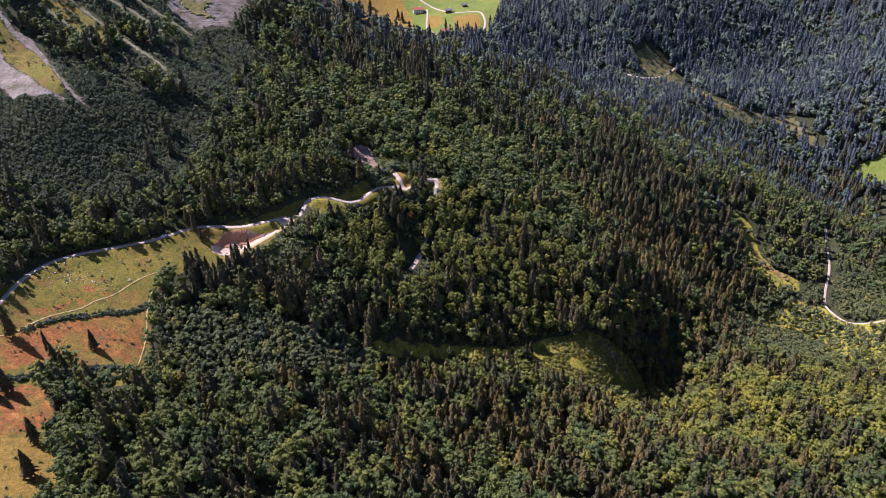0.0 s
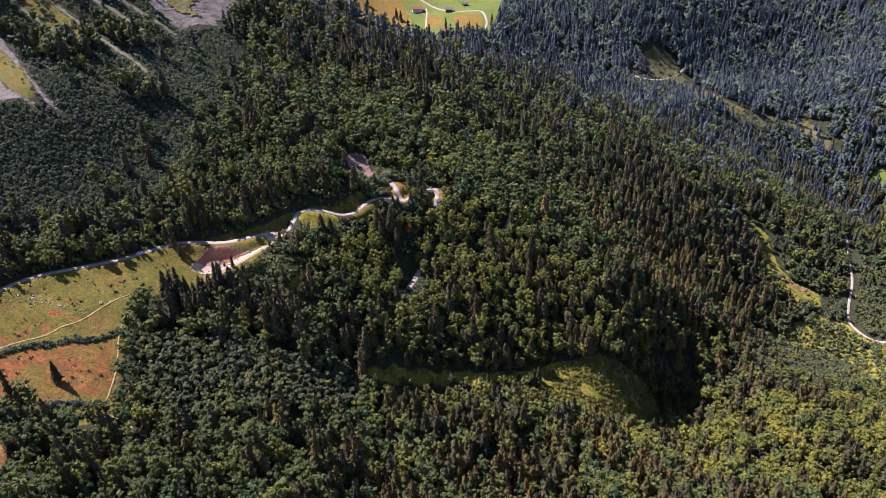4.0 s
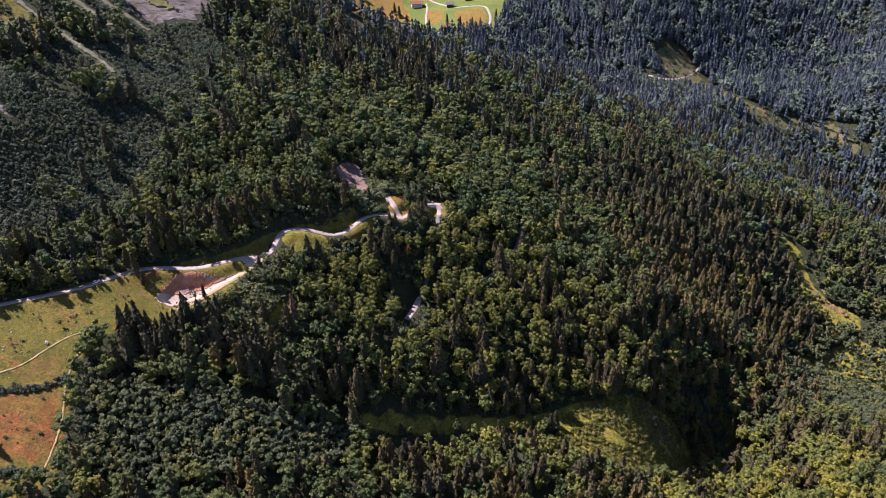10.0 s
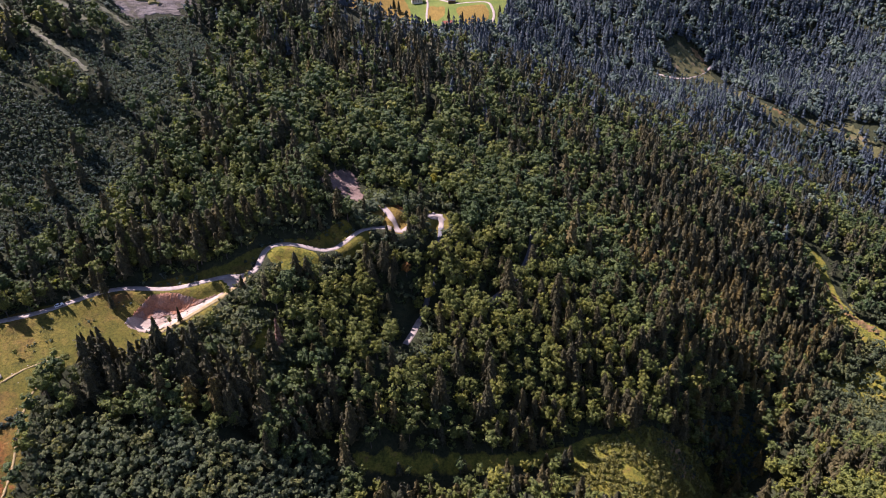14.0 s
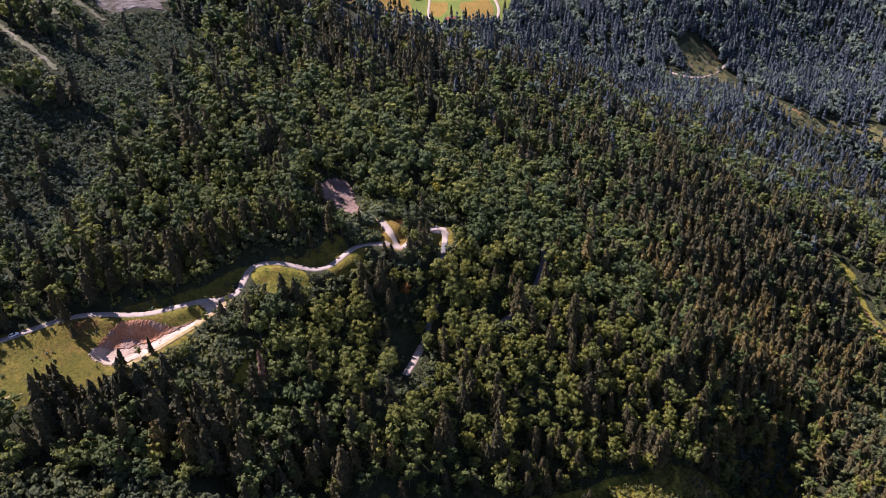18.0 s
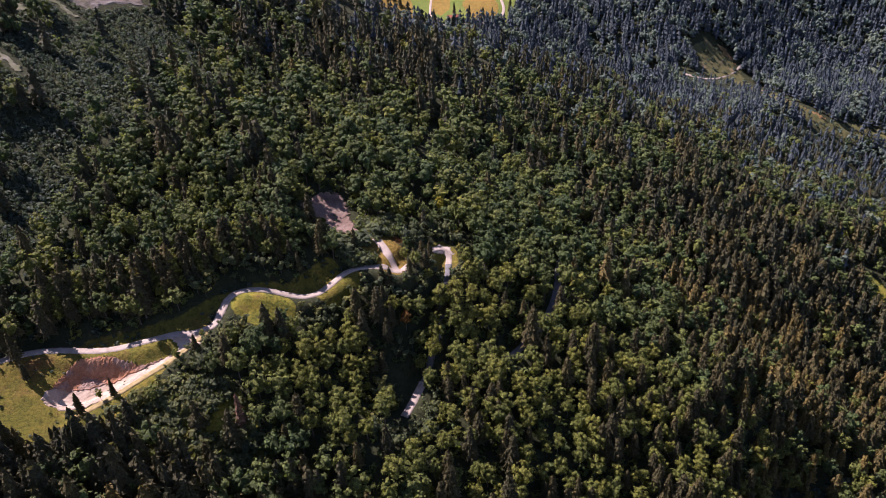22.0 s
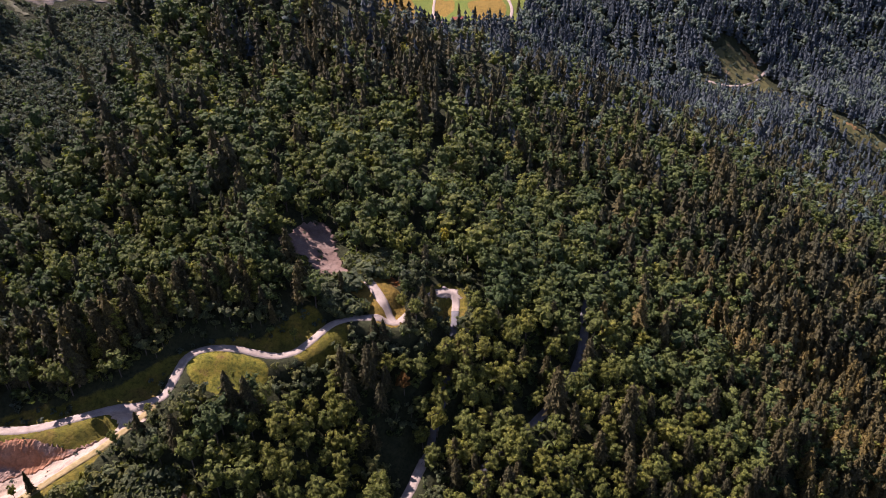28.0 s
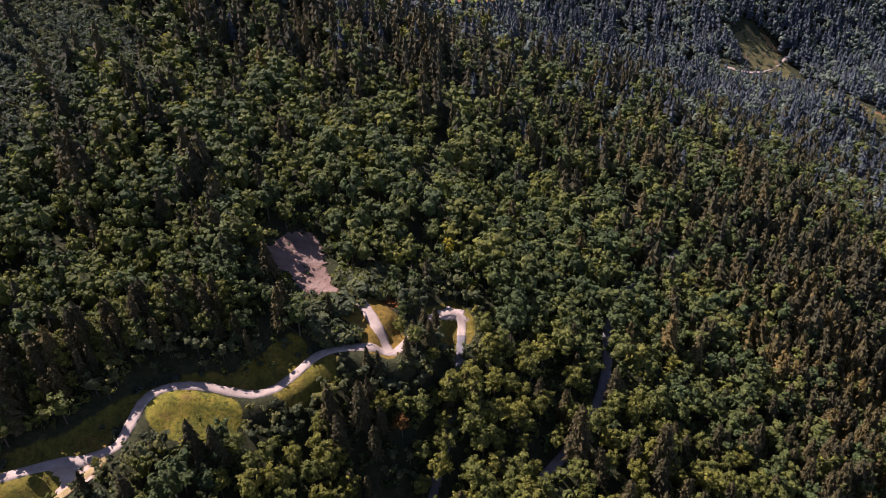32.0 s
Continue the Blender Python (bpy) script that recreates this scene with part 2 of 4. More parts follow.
WOOD_STEP = [
    (-60, 390, 38, -5.5), (220, 390, 38, 6.0), (100, 390, 38, -6.3), (-38, 408, 25, -8.7), (-12, 408, 25, -9.0), (118, 408, 25, -7.8),
    (170, 408, 25, -8.3), (-64, 408, 25, -4.8), (196, 408, 25, 4.6), (80, 410, 60, -3.7), (140, 430, 38, -6.6), (-260, 430, 38, 0.3),
    (220, 430, 38, 9.1), (300, 430, 38, -5.0), (-90, 434, 25, -17.2), (196, 434, 25, 10.5), (40, 434, 25, -6.7), (-38, 434, 25, 9.9),
    (66, 434, 25, -5.6), (300, 434, 25, -6.5), (-120, 450, 110, -0.5), (-38, 460, 25, 7.8), (118, 460, 25, 11.8),
]
RAVINE = [
    (170, 460, 25, -11.5), (-64, 460, 25, 5.4), (-90, 460, 25, 4.9), (-220, 460, 25, 0.5), (66, 460, 25, -4.8), (260, 470, 38, -1.8),
    (320, 470, 60, -2.8), (196, 486, 25, -11.5), (-38, 486, 25, -6.0), (14, 486, 25, 6.1), (170, 486, 25, -10.6), (66, 486, 25, 5.5),
    (-168, 486, 25, 0.3), (100, 510, 38, 3.5), (260, 510, 38, -6.0), (220, 510, 38, -6.3), (-64, 512, 25, -3.7), (196, 512, 25, -6.4),
    (144, 512, 25, 4.9), (-12, 512, 25, 1.7), (-90, 512, 25, -3.1), (-142, 512, 25, 1.0), (170, 538, 25, 6.5),
]
HILL_FOLDS = [
    (40, 538, 25, -2.1), (-90, 538, 25, 6.1), (14, 538, 25, -3.8), (60, 550, 38, 0.4), (-20, 550, 38, 3.3), (140, 550, 38, 5.7),
    (-260, 550, 38, -2.6), (-340, 560, 110, -0.8), (-168, 564, 25, -4.5), (222, 564, 25, 8.0), (92, 564, 25, -5.0), (-142, 564, 25, -5.8),
    (-64, 564, 25, -2.4), (248, 564, 25, 3.6), (-340, 590, 38, -2.2), (-100, 590, 38, 3.3), (420, 590, 38, -2.9), (340, 630, 38, 8.8),
    (-220, 630, 38, 5.5), (60, 630, 38, 3.6), (-260, 630, 38, 6.6), (380, 630, 38, 5.3), (-60, 630, 38, 4.0),
]
BANKS = [
    (220, 630, 38, -3.1), (-280, 650, 60, 7.1), (100, 670, 110, -0.3), (-300, 670, 38, 9.9), (260, 670, 38, 6.1), (100, 670, 38, 2.6),
    (340, 710, 38, -10.8), (-40, 710, 60, -8.7), (140, 710, 38, 7.7), (-100, 710, 60, -8.6), (380, 710, 60, -3.4), (-60, 710, 38, -5.7),
    (-120, 780, 110, -2.6), (210, 780, 110, -6.4), (-10, 780, 110, -9.4), (430, 890, 110, 7.6), (210, 890, 110, -5.8), (-230, 890, 110, 1.8),
    (540, 1000, 110, -15.2), (540, 1110, 110, -24.3), (540, 1220, 110, -7.5), (430, 1220, 110, 4.4), (210, 1220, 110, -2.7),
]

# ways across it: (east, north)
GRAVEL_ROAD = [(-340, 290), (-306, 325), (-294, 355), (-293, 383), (-291, 398), (-283, 416.5), (-269, 429.5), (-249, 440), (-225, 452), (-212, 464), (-200, 475),
               (-188, 480), (-175, 481), (-165, 482), (-148, 487), (-132, 492), (-124, 496), (-120.5, 502), (-120, 508), (-118.5, 515),
               (-112, 519), (-101, 521), (-93, 521), (-86, 521), (-80, 523.5), (-75, 528), (-70, 533), (-66, 537.5), (-59, 540), (-49, 541), (-37, 542)]
SPUR_TRACK = [(-40, 542), (-43, 547), (-47, 555), (-52, 563)]
HAIRPIN = [(-37, 542), (-31.9, 551.2), (-27, 560.2), (-23, 569), (-17, 574.5), (-12.5, 573), (-13, 564)]
WOOD_TRACK = [(-13, 564), (-14, 550), (-17, 529.2), (-24, 510), (-28, 502)]
LOWER_ROAD = [(-27, 504), (-29, 499), (-31.9, 491.2), (-35.8, 483.1)]
VALLEY_ROAD = [(152.2, 735.3), (110, 678), (95.4, 662.2), (70.2, 630.8), (54.2, 600.2), (49.4, 568.5), (38.3, 543.9), (20, 522), (3, 505.6), (-5, 499.7)]
EAST_ROAD = [(441.7, 722.1), (424.5, 674.7), (418.5, 650.3), (403.1, 624.1), (392.9, 601.8), (396.5, 584.3), (398.5, 566.7), (407.2, 552.7), (421, 539.3), (445, 528), (480, 520)]
FAR_TRACK = [(293.4, 1126.6), (307, 1122.4), (322.8, 1123.1), (342.9, 1138.5), (362.9, 1165.4), (379.1, 1183.9), (395.4, 1203.5)]
FOOTPATH = [(-300, 325), (-280, 339), (-273, 350), (-268, 361), (-259, 372), (-248, 380), (-244, 388), (-235, 395), (-227, 409), (-219, 419), (-203, 429)]
EDGE_PATH = [(-205, 425), (-210, 412), (-213, 402), (-210, 384), (-205.4, 369.7), (-202.4, 349.7), (-201, 333), (-192, 329), (-180, 324)]
LOWER_TRACK = [(-171, 450), (-166, 453), (-152, 466), (-137, 477), (-129, 486), (-124, 494)]
FARM_LANE_A = [(-70, 1400), (-20, 1330), (8.9, 1296), (35, 1290), (60.1, 1288.9), (66.1, 1257.4), (67, 1226.9), (58, 1201.9), (30, 1191.5), (-10.1, 1191)]
FARM_LANE_B = [(-36, 1330), (-34, 1305), (-36, 1275), (-35, 1243), (-20, 1215), (-10.1, 1191)]

# open ground: outlines (east, north)
MEADOW = [(-420, 150), (-420, 330), (-305, 340), (-297, 386), (-284, 419), (-249, 442), (-213, 467), (-188, 482), (-165, 484), (-132, 494), (-126, 497), (-133, 482),
          (-144, 463), (-158, 447), (-173.7, 434.2), (-194, 428), (-205, 420), (-210, 402), (-206, 384), (-198.8, 353.4), (-195, 335), (-203.5, 314.7), (-238.3, 326), (-245, 301.7), (-225.8, 280.2), (-207.3, 236.9), (-190, 150)]
BRACKEN = [(-254, 366), (-214, 387), (-204.4, 366.7), (-201.4, 344.7), (-235.3, 333), (-261.5, 317.4), (-280, 280), (-262, 250), (-222.9, 237.8), (-300, 200), (-330, 330), (-282, 344)]
PIT_RIM = [(-186, 461), (-182, 470), (-177, 476), (-167, 478), (-158, 477.5), (-149, 477), (-139, 481)]
PIT_FOOT = [(-140, 479), (-149, 474), (-156, 472.5), (-163, 469), (-174, 465.5), (-182, 463)]
PIT_FRONT = [(-187, 457), (-184, 453), (-177, 451.5), (-163, 456.5), (-150, 465), (-135, 477), (-133, 481)]
PIT_EDGE = PIT_RIM + PIT_FRONT[::-1]
BEND_GREEN = [(-119, 512), (-113, 517), (-101, 518), (-86, 517), (-90.3, 507.2), (-102, 501), (-115, 503)]
ROAD_VERGE = [(-124, 500), (-122, 512), (-116, 519), (-95, 522), (-80, 524), (-72, 533), (-66, 541), (-75.5, 544.9), (-90.7, 528.8), (-107.6, 525.8), (-121, 519), (-130, 508), (-139, 499), (-154, 493), (-180, 487), (-176, 483), (-140, 490)]
SCREE_EDGE = [(-97.7, 582.2), (-92, 593), (-83.2, 605.8), (-74.2, 602.8), (-68, 594), (-64, 582), (-59, 566), (-65.8, 562.8), (-75.5, 564.9), (-83.6, 575.4)]
JUNCTION_OPEN = [(-63.8, 556.8), (-56, 566), (-44, 566), (-35.9, 557.2), (-33, 545), (-38, 538), (-48, 538), (-52, 548)]
CUT_SLOPE = [(55.6, 428.4), (73.7, 450.3), (88.6, 455.5), (125.9, 467.2), (158.8, 482.7), (175.7, 472.7), (162.1, 443.2), (139.2, 426.3), (105.8, 407.4), (82.8, 409.8)]
STREAM = [(301.5, 562.9), (277.7, 547.2), (247.8, 516.3), (223.8, 489.7), (207.1, 474.4), (193, 463.7), (178.3, 441.8), (171.3, 436)]
GULLY = [(-18.5, 811.9), (-16.2, 776.6), (-17.3, 734.9), (-24.8, 687.5), (-28.7, 652.6), (-31.1, 602.1)]
ERODED = [(117, 458.2), (130.7, 466.9), (150.8, 466.9), (170.6, 457.2), (160, 453.4), (140.5, 450.5), (127.6, 442.4)]
SCAR_WEST = [(-388.3, 636.7), (-368.5, 624.5), (-350.1, 607.6), (-328.5, 581.2), (-320, 568), (-328, 566), (-340.5, 572.8), (-360.5, 589.8), (-373.5, 597.8), (-450, 665), (-460, 700)]
SCAR_UPPER = [(-460, 712), (-392.3, 648.7), (-375.5, 643.5), (-357.4, 624.3), (-327.6, 587.5), (-311.3, 573.7), (-299, 564), (-301, 561), (-315, 567), (-329, 580), (-350.3, 606), (-368.8, 622.9), (-388.5, 635.2), (-460, 696)]
SCAR_LOWER = [(-450, 668), (-373, 599), (-360.5, 591.8), (-340.5, 574.8), (-329, 568), (-321, 567), (-312, 553), (-323, 560), (-332.5, 562.8), (-339.8, 557.2), (-351.8, 560.2), (-358.8, 555.2), (-460, 640)]
SCAR_TURF = [(-284.7, 774.1), (-258, 792), (-250, 766), (-267.4, 753.1)]
HIGH_TURF = [(-420, 735), (-379.1, 720.2), (-357, 707), (-320.2, 671.7), (-320, 648.7), (-346.5, 669.3), (-365.7, 678.7), (-420, 710)]
HIGH_RUNS = ([(-410, 728), (-361.2, 704.5), (-319.7, 678.5), (-276.3, 650.4), (-259.6, 639.8)], [(-375, 740), (-332.8, 724.1), (-306.4, 718.4), (-283.6, 703.4)], [(-350, 757), (-312.3, 740.9), (-274.6, 727.6), (-259.5, 719.1)], [(-384.1, 686.3), (-348.7, 668.7), (-327.4, 657.7), (-316.7, 650.7)])
SCAR_NORTH = [(-332, 810), (-294.1, 754.7), (-276.5, 738.9), (-258.4, 729.4), (-229.7, 761.3), (-216.9, 803.3), (-222.4, 851.4), (-300, 890)]
LOWER_OPEN = [(-38, 492), (-46.2, 500.7), (-42.1, 508.3), (-34.1, 507.8), (-25, 506), (-25, 497.2), (-30.8, 486.9)]
GORGE_WALL = [(152.4, 489.9), (171.3, 506.8), (227.8, 525.4), (238.7, 514.6), (210.5, 488.8), (192.3, 477.8), (183, 486.6)]
TURNOUT_OPEN = [(-31.9, 561.2), (-27, 574), (-18, 581), (-9, 579), (-7, 568), (-11, 554), (-18, 554), (-26, 557.2)]
BEND_EDGE = [(-80.2, 519.8), (-73, 529), (-66, 536), (-58, 538), (-58, 531), (-70.2, 520.2)]
RED_STREAKS = ([(-268, 376), (-256, 385), (-247, 390), (-245, 386), (-254, 380), (-264, 373)], [(-242, 391), (-230, 404), (-227, 401), (-238, 390)], [(-268, 388), (-256, 398), (-245, 404), (-242, 400), (-256, 392), (-266, 384)], [(-285, 366), (-260, 379), (-256, 376), (-282, 358)])
HAY_A = [(-40, 1302), (-6.1, 1293), (-8.1, 1246), (-20, 1238), (-34, 1255)]
HAY_B = [(5.9, 1281), (56, 1280.4), (60.1, 1242.4), (56, 1201.9), (30, 1193.5), (15, 1231)]
DRY_VALLEY = [(-420, 1150), (-60, 1160), (-60, 1290), (-85, 1370), (-140, 1480), (-420, 1480)]
EAST_GLADE = [(336.5, 736.5), (355, 726.3), (350.8, 693.6), (354.8, 657.7), (381.9, 639.8), (375.8, 623.1), (340.5, 631.8), (330.6, 666.1), (329.6, 702.6)]
EAST_GREEN = [(284.6, 589.3), (326.6, 593.8), (365.2, 617), (393.1, 597.2), (400.7, 561), (440, 530), (440, 490), (352, 448.9), (337.8, 488.6), (338.9, 510.4), (366.4, 532), (338.7, 567.9), (290.5, 573.1)]
FAR_CUT = [(310.9, 1193.7), (345.7, 1227.8), (373.6, 1215.5), (399.1, 1186.3), (418.1, 1086.8), (452.3, 1053.7), (545, 1064.2), (575.6, 983.1), (555.7, 972.9), (514.2, 1028.5), (427.6, 1018.2), (383.2, 1062.7), (361, 1138.6), (322.7, 1129.6)]
FAR_GREENS = [(579.5, 933), (606.8, 942.6), (650.1, 932.3), (648.5, 899.9), (616.4, 898.9)]
FARM = [(-329.6, 1148.6), (-60, 1160), (-15, 1180), (60, 1186.9), (85.1, 1232.4), (100.3, 1334.4), (160, 1500), (-100, 1700), (-420, 1500)]

SCRUB_SLOPE = [(-345, 490), (-290, 478), (-245, 500), (-218, 535), (-208, 590), (-218, 650), (-250, 695), (-300, 690), (-330, 650), (-350, 600)]
SPUR_SOIL = [(-62, 557), (-49, 565), (-42, 574), (-37, 566), (-43, 556), (-50, 550)]
SPUR_BUSHES = [(-74, 550), (-60, 562), (-51, 547), (-54, 542), (-63, 542)]
SCREE_BUSHES = [(-63, 577), (-46, 591), (-39, 584), (-45, 566), (-55, 566)]
YOUNG_WOOD = [(-205, 400), (-188, 394), (-154, 394), (-117, 390), (-84, 397), (-62, 402), (-60, 385), (-90, 358), (-130, 345), (-170, 338), (-193, 350)]
HIGH_BELT = [(-198, 412), (-171, 407), (-133, 404), (-100, 406), (-77, 412), (-70, 440), (-110, 438), (-160, 435), (-190, 430)]
TERRACE = [(-66, 417), (-37, 420), (19, 433), (60, 449), (82, 458), (97, 452), (73, 446), (19, 424), (-37, 412), (-62, 408)]
WEST_BRACKEN = [(-262, 300), (-242, 306), (-219, 279), (-227, 266), (-240, 259)]
DRY_GRASS = [(-243, 260), (-227, 264), (-216, 266), (-192, 229), (-222, 220), (-246, 240)]
FELLED_BANK = [(-150, 459), (-138, 466), (-121, 473), (-108, 470), (-99, 462), (-90, 450), (-88, 440), (-97, 434), (-118, 434), (-136, 442), (-147, 450)]
TERRACE_ROW = [(-62, 408), (-37, 412), (19, 424), (73, 446), (97, 452), (94, 429), (54, 417), (-6, 405), (-58, 396)]


def inside(poly, x, y):
    """1 inside an outline, 0 outside, for arrays."""
    hit = np.zeros(x.shape, bool)
    for (ax, ay), (bx, by) in zip(poly, poly[1:] + poly[:1]):
        cross = (ay > y) != (by > y)
        hit ^= cross & (x < (bx - ax) * (y - ay) / (by - ay + 1e-9) + ax)
    return hit


def along(line, step=2.0):
    """A polyline rounded and cut into even steps."""
    p = np.array(line, float)
    for _ in range(2):
        q = np.empty((2 * len(p), 2))
        q[0], q[-1] = p[0], p[-1]
        q[1:-1:2], q[2:-1:2] = p[:-1] * 0.75 + p[1:] * 0.25, p[:-1] * 0.25 + p[1:] * 0.75
        p = q
    s = np.r_[0, np.cumsum(np.hypot(*np.diff(p, axis=0).T))]
    u = np.linspace(0, s[-1], max(3, int(s[-1] / step)))
    return np.stack([np.interp(u, s, p[:, 0]), np.interp(u, s, p[:, 1])], 1)


def raw_height(x, y):
    z = BASE + EAST * x + NORTH * y
    for cx, cy, r, h in LEFT_SLOPES + FOREST_SHELF + GORGE + FAR_GROUND + SMALL_FOLDS + FORE_RIDGE + WOOD_STEP + RAVINE + HILL_FOLDS + BANKS:
        z = z + h * np.exp(-((x - cx) ** 2 + (y - cy) ** 2) / (2 * r * r))
    return z


def gap(x, y, line):
    """Distance to a polyline, for arrays."""
    best = np.full(x.shape, 1e9)
    for (ax, ay), (bx, by) in zip(line, line[1:]):
        t = np.clip(((x - ax) * (bx - ax) + (y - ay) * (by - ay)) / ((bx - ax) ** 2 + (by - ay) ** 2), 0, 1)
        best = np.minimum(best, np.hypot(x - ax - t * (bx - ax), y - ay - t * (by - ay)))
    return best


BENCHED = []
for line, half in ((GRAVEL_ROAD, 2.6), (SPUR_TRACK, 2.2), (HAIRPIN, 2.4), (WOOD_TRACK, 1.8), (LOWER_ROAD, 2.4), (VALLEY_ROAD, 2.8), (EAST_ROAD, 2.4), (LOWER_TRACK, 2.0)):
    p = along(line, 3.0)
    z = raw_height(p[:, 0], p[:, 1])
    k = np.ones(9) / 9
    z = np.convolve(np.r_[[z[0]] * 4, z, [z[-1]] * 4], k, "valid")
    BENCHED.append((p, z, half))


def height(x, y):
    """The ground, with a level bench cut for each road and a hollow for the gravel pit."""
    x, y = np.asarray(x, float), np.asarray(y, float)
    z = raw_height(x, y)
    z = z + 0.5 * np.sin(x * 0.11 + 1.3 * np.sin(y * 0.07)) * np.sin(y * 0.09 + 0.8 * np.sin(x * 0.05))
    pit = np.where((x > -190) & (x < -130) & (y > 448) & (y < 484))[0] if x.ndim == 1 else []
    if len(pit):
        a, b = x[pit], y[pit]
        fall = np.clip(gap(a, b, PIT_RIM) / 6.0, 0, 1)
        rise = np.clip(gap(a, b, PIT_FRONT) / 7.0, 0, 1)
        z[pit] -= 4.0 * fall * fall * (3 - 2 * fall) * rise * rise * (3 - 2 * rise) * inside(PIT_EDGE, a, b)
    for p, pz, half in BENCHED:
        lo, hi = p.min(0) - 14, p.max(0) + 14
        near = (x > lo[0]) & (x < hi[0]) & (y > lo[1]) & (y < hi[1])
        if not near.any():
            continue
        xs, ys = x[near], y[near]
        best, bz = np.full(xs.shape, 1e9), np.zeros(xs.shape)
        for (ax, ay), (bx, by), za, zb in zip(p, p[1:], pz, pz[1:]):
            t = np.clip(((xs - ax) * (bx - ax) + (ys - ay) * (by - ay)) / ((bx - ax) ** 2 + (by - ay) ** 2), 0, 1)
            d = (xs - ax - t * (bx - ax)) ** 2 + (ys - ay - t * (by - ay)) ** 2
            m = d < best
            best[m], bz[m] = d[m], (za + t * (zb - za))[m]
        w = np.clip(1 - (np.sqrt(best) - half - 1.0) / 7.0, 0, 1)
        w = w * w * (3 - 2 * w)
        z[near] = z[near] * (1 - w) + bz * w
    return z


def mesh_from(name, verts, faces, mats, slots=None, smooth=False, tint=None):
    """A mesh from arrays; faces all have the same number of corners."""
    me = bpy.data.meshes.new(name)
    n, k = len(faces), faces.shape[1]
    me.vertices.add(len(verts))
    me.vertices.foreach_set("co", np.ascontiguousarray(verts, np.float32).ravel())
    me.loops.add(n * k)
    me.loops.foreach_set("vertex_index", np.ascontiguousarray(faces, np.int32).ravel())
    me.polygons.add(n)
    me.polygons.foreach_set("loop_start", np.arange(0, n * k, k, dtype=np.int32))
    me.polygons.foreach_set("use_smooth", np.full(n, smooth))
    for m in mats:
        me.materials.append(m)
    if slots is not None:
        me.polygons.foreach_set("material_index", np.ascontiguousarray(slots, np.int32))
    if tint is not None:
        me.attributes.new("tint", "FLOAT", "POINT").data.foreach_set("value", np.ascontiguousarray(tint, np.float32))
    me.update(calc_edges=True)
    return me


def stretched(lo, hi, step, far, n):
    """Even steps from lo to hi, then ever longer ones out to far."""
    grow = np.cumsum(np.geomspace(step, far / 6, n))
    return np.r_[(lo - grow)[::-1], np.arange(lo, hi, step), hi + grow]


gx = np.r_[stretched(-600, -430, 8, 900, 16)[:-16], np.arange(-430, -196, 3.6), np.arange(-195, 0, 1.8), np.arange(1, 460, 3.6), stretched(461, 860, 8, 900, 16)[16:]]
gy = np.r_[stretched(100, 205, 8, 900, 16)[:-16], np.arange(210, 446, 3.6), np.arange(447, 584, 1.8), np.arange(585, 720, 3.6), stretched(721, 1440, 8, 900, 18)[18:]]
X, Y = np.meshgrid(gx, gy)
Z = height(X.ravel(), Y.ravel()).reshape(X.shape)
ci = np.arange((len(gy) - 1) * len(gx)).reshape(len(gy) - 1, len(gx))[:, :-1].ravel()
me = mesh_from("ground", np.stack([X.ravel(), Y.ravel(), Z.ravel()], 1), np.stack([ci, ci + 1, ci + len(gx) + 1, ci + len(gx)], 1), [GROUND], smooth=True)
fx, fy = X.ravel(), Y.ravel()
GRASSY = (MEADOW, BEND_GREEN, ROAD_VERGE, JUNCTION_OPEN, CUT_SLOPE, EAST_GLADE, EAST_GREEN, TURNOUT_OPEN, BEND_EDGE, SCAR_WEST, HIGH_TURF, GORGE_WALL, TERRACE, FELLED_BANK, DRY_GRASS, WEST_BRACKEN)
for name, polys in (("grass", GRASSY), ("red", (BRACKEN, WEST_BRACKEN, *RED_STREAKS, SPUR_SOIL)), ("lush", (EAST_GREEN, CUT_SLOPE, BEND_GREEN, GORGE_WALL, TERRACE, EAST_GLADE, FELLED_BANK)), ("field", (FARM, FAR_GREENS)), ("hay", (HAY_A, HAY_B, DRY_VALLEY, JUNCTION_OPEN, DRY_GRASS))):
    v = np.zeros(fx.shape)
    for poly in polys:
        v = np.maximum(v, inside(poly, fx, fy))
    if name != "field":
        v = v.reshape(X.shape)
        for _ in range(2):
            v[1:-1] = (v[:-2] + 2 * v[1:-1] + v[2:]) / 4
            v[:, 1:-1] = (v[:, :-2] + 2 * v[:, 1:-1] + v[:, 2:]) / 4
        v = v.ravel()
    me.attributes.new(name, "FLOAT", "POINT").data.foreach_set("value", v.astype(np.float32))
tagged(new("ground", me), "hilly alpine ground with forest floor and dry summer meadow", "ground", kind="structure")


def ribbon(name, line, width, material, label, lift=0.34, seed=1, rag=0.16):
    """A road laid on the ground, with a slight crown, uneven edges and shoulders that go down into the soil."""
    rnd = np.random.RandomState(seed)
    p = along(line, 1.5)
    t = np.gradient(p, axis=0)
    t /= np.hypot(t[:, 0], t[:, 1])[:, None]
    side = np.stack([t[:, 1], -t[:, 0]], 1)
    zc = height(p[:, 0], p[:, 1]) + lift
    cols = []
    for a, dz in ((-1.25, -0.8), (-1, 0), (-0.5, 0.05), (0, 0.08), (0.5, 0.05), (1, 0), (1.25, -0.8)):
        w = width / 2 * a + (rnd.uniform(-rag, rag, len(p)) if abs(a) >= 1 else 0)
        q = p + side * (np.ones(len(p)) * w)[:, None]
        cols.append(np.stack([q[:, 0], q[:, 1], 0.6 * zc + 0.4 * (height(q[:, 0], q[:, 1]) + lift) + dz], 1))
    v = np.stack(cols, 1)
    n, k = v.shape[:2]
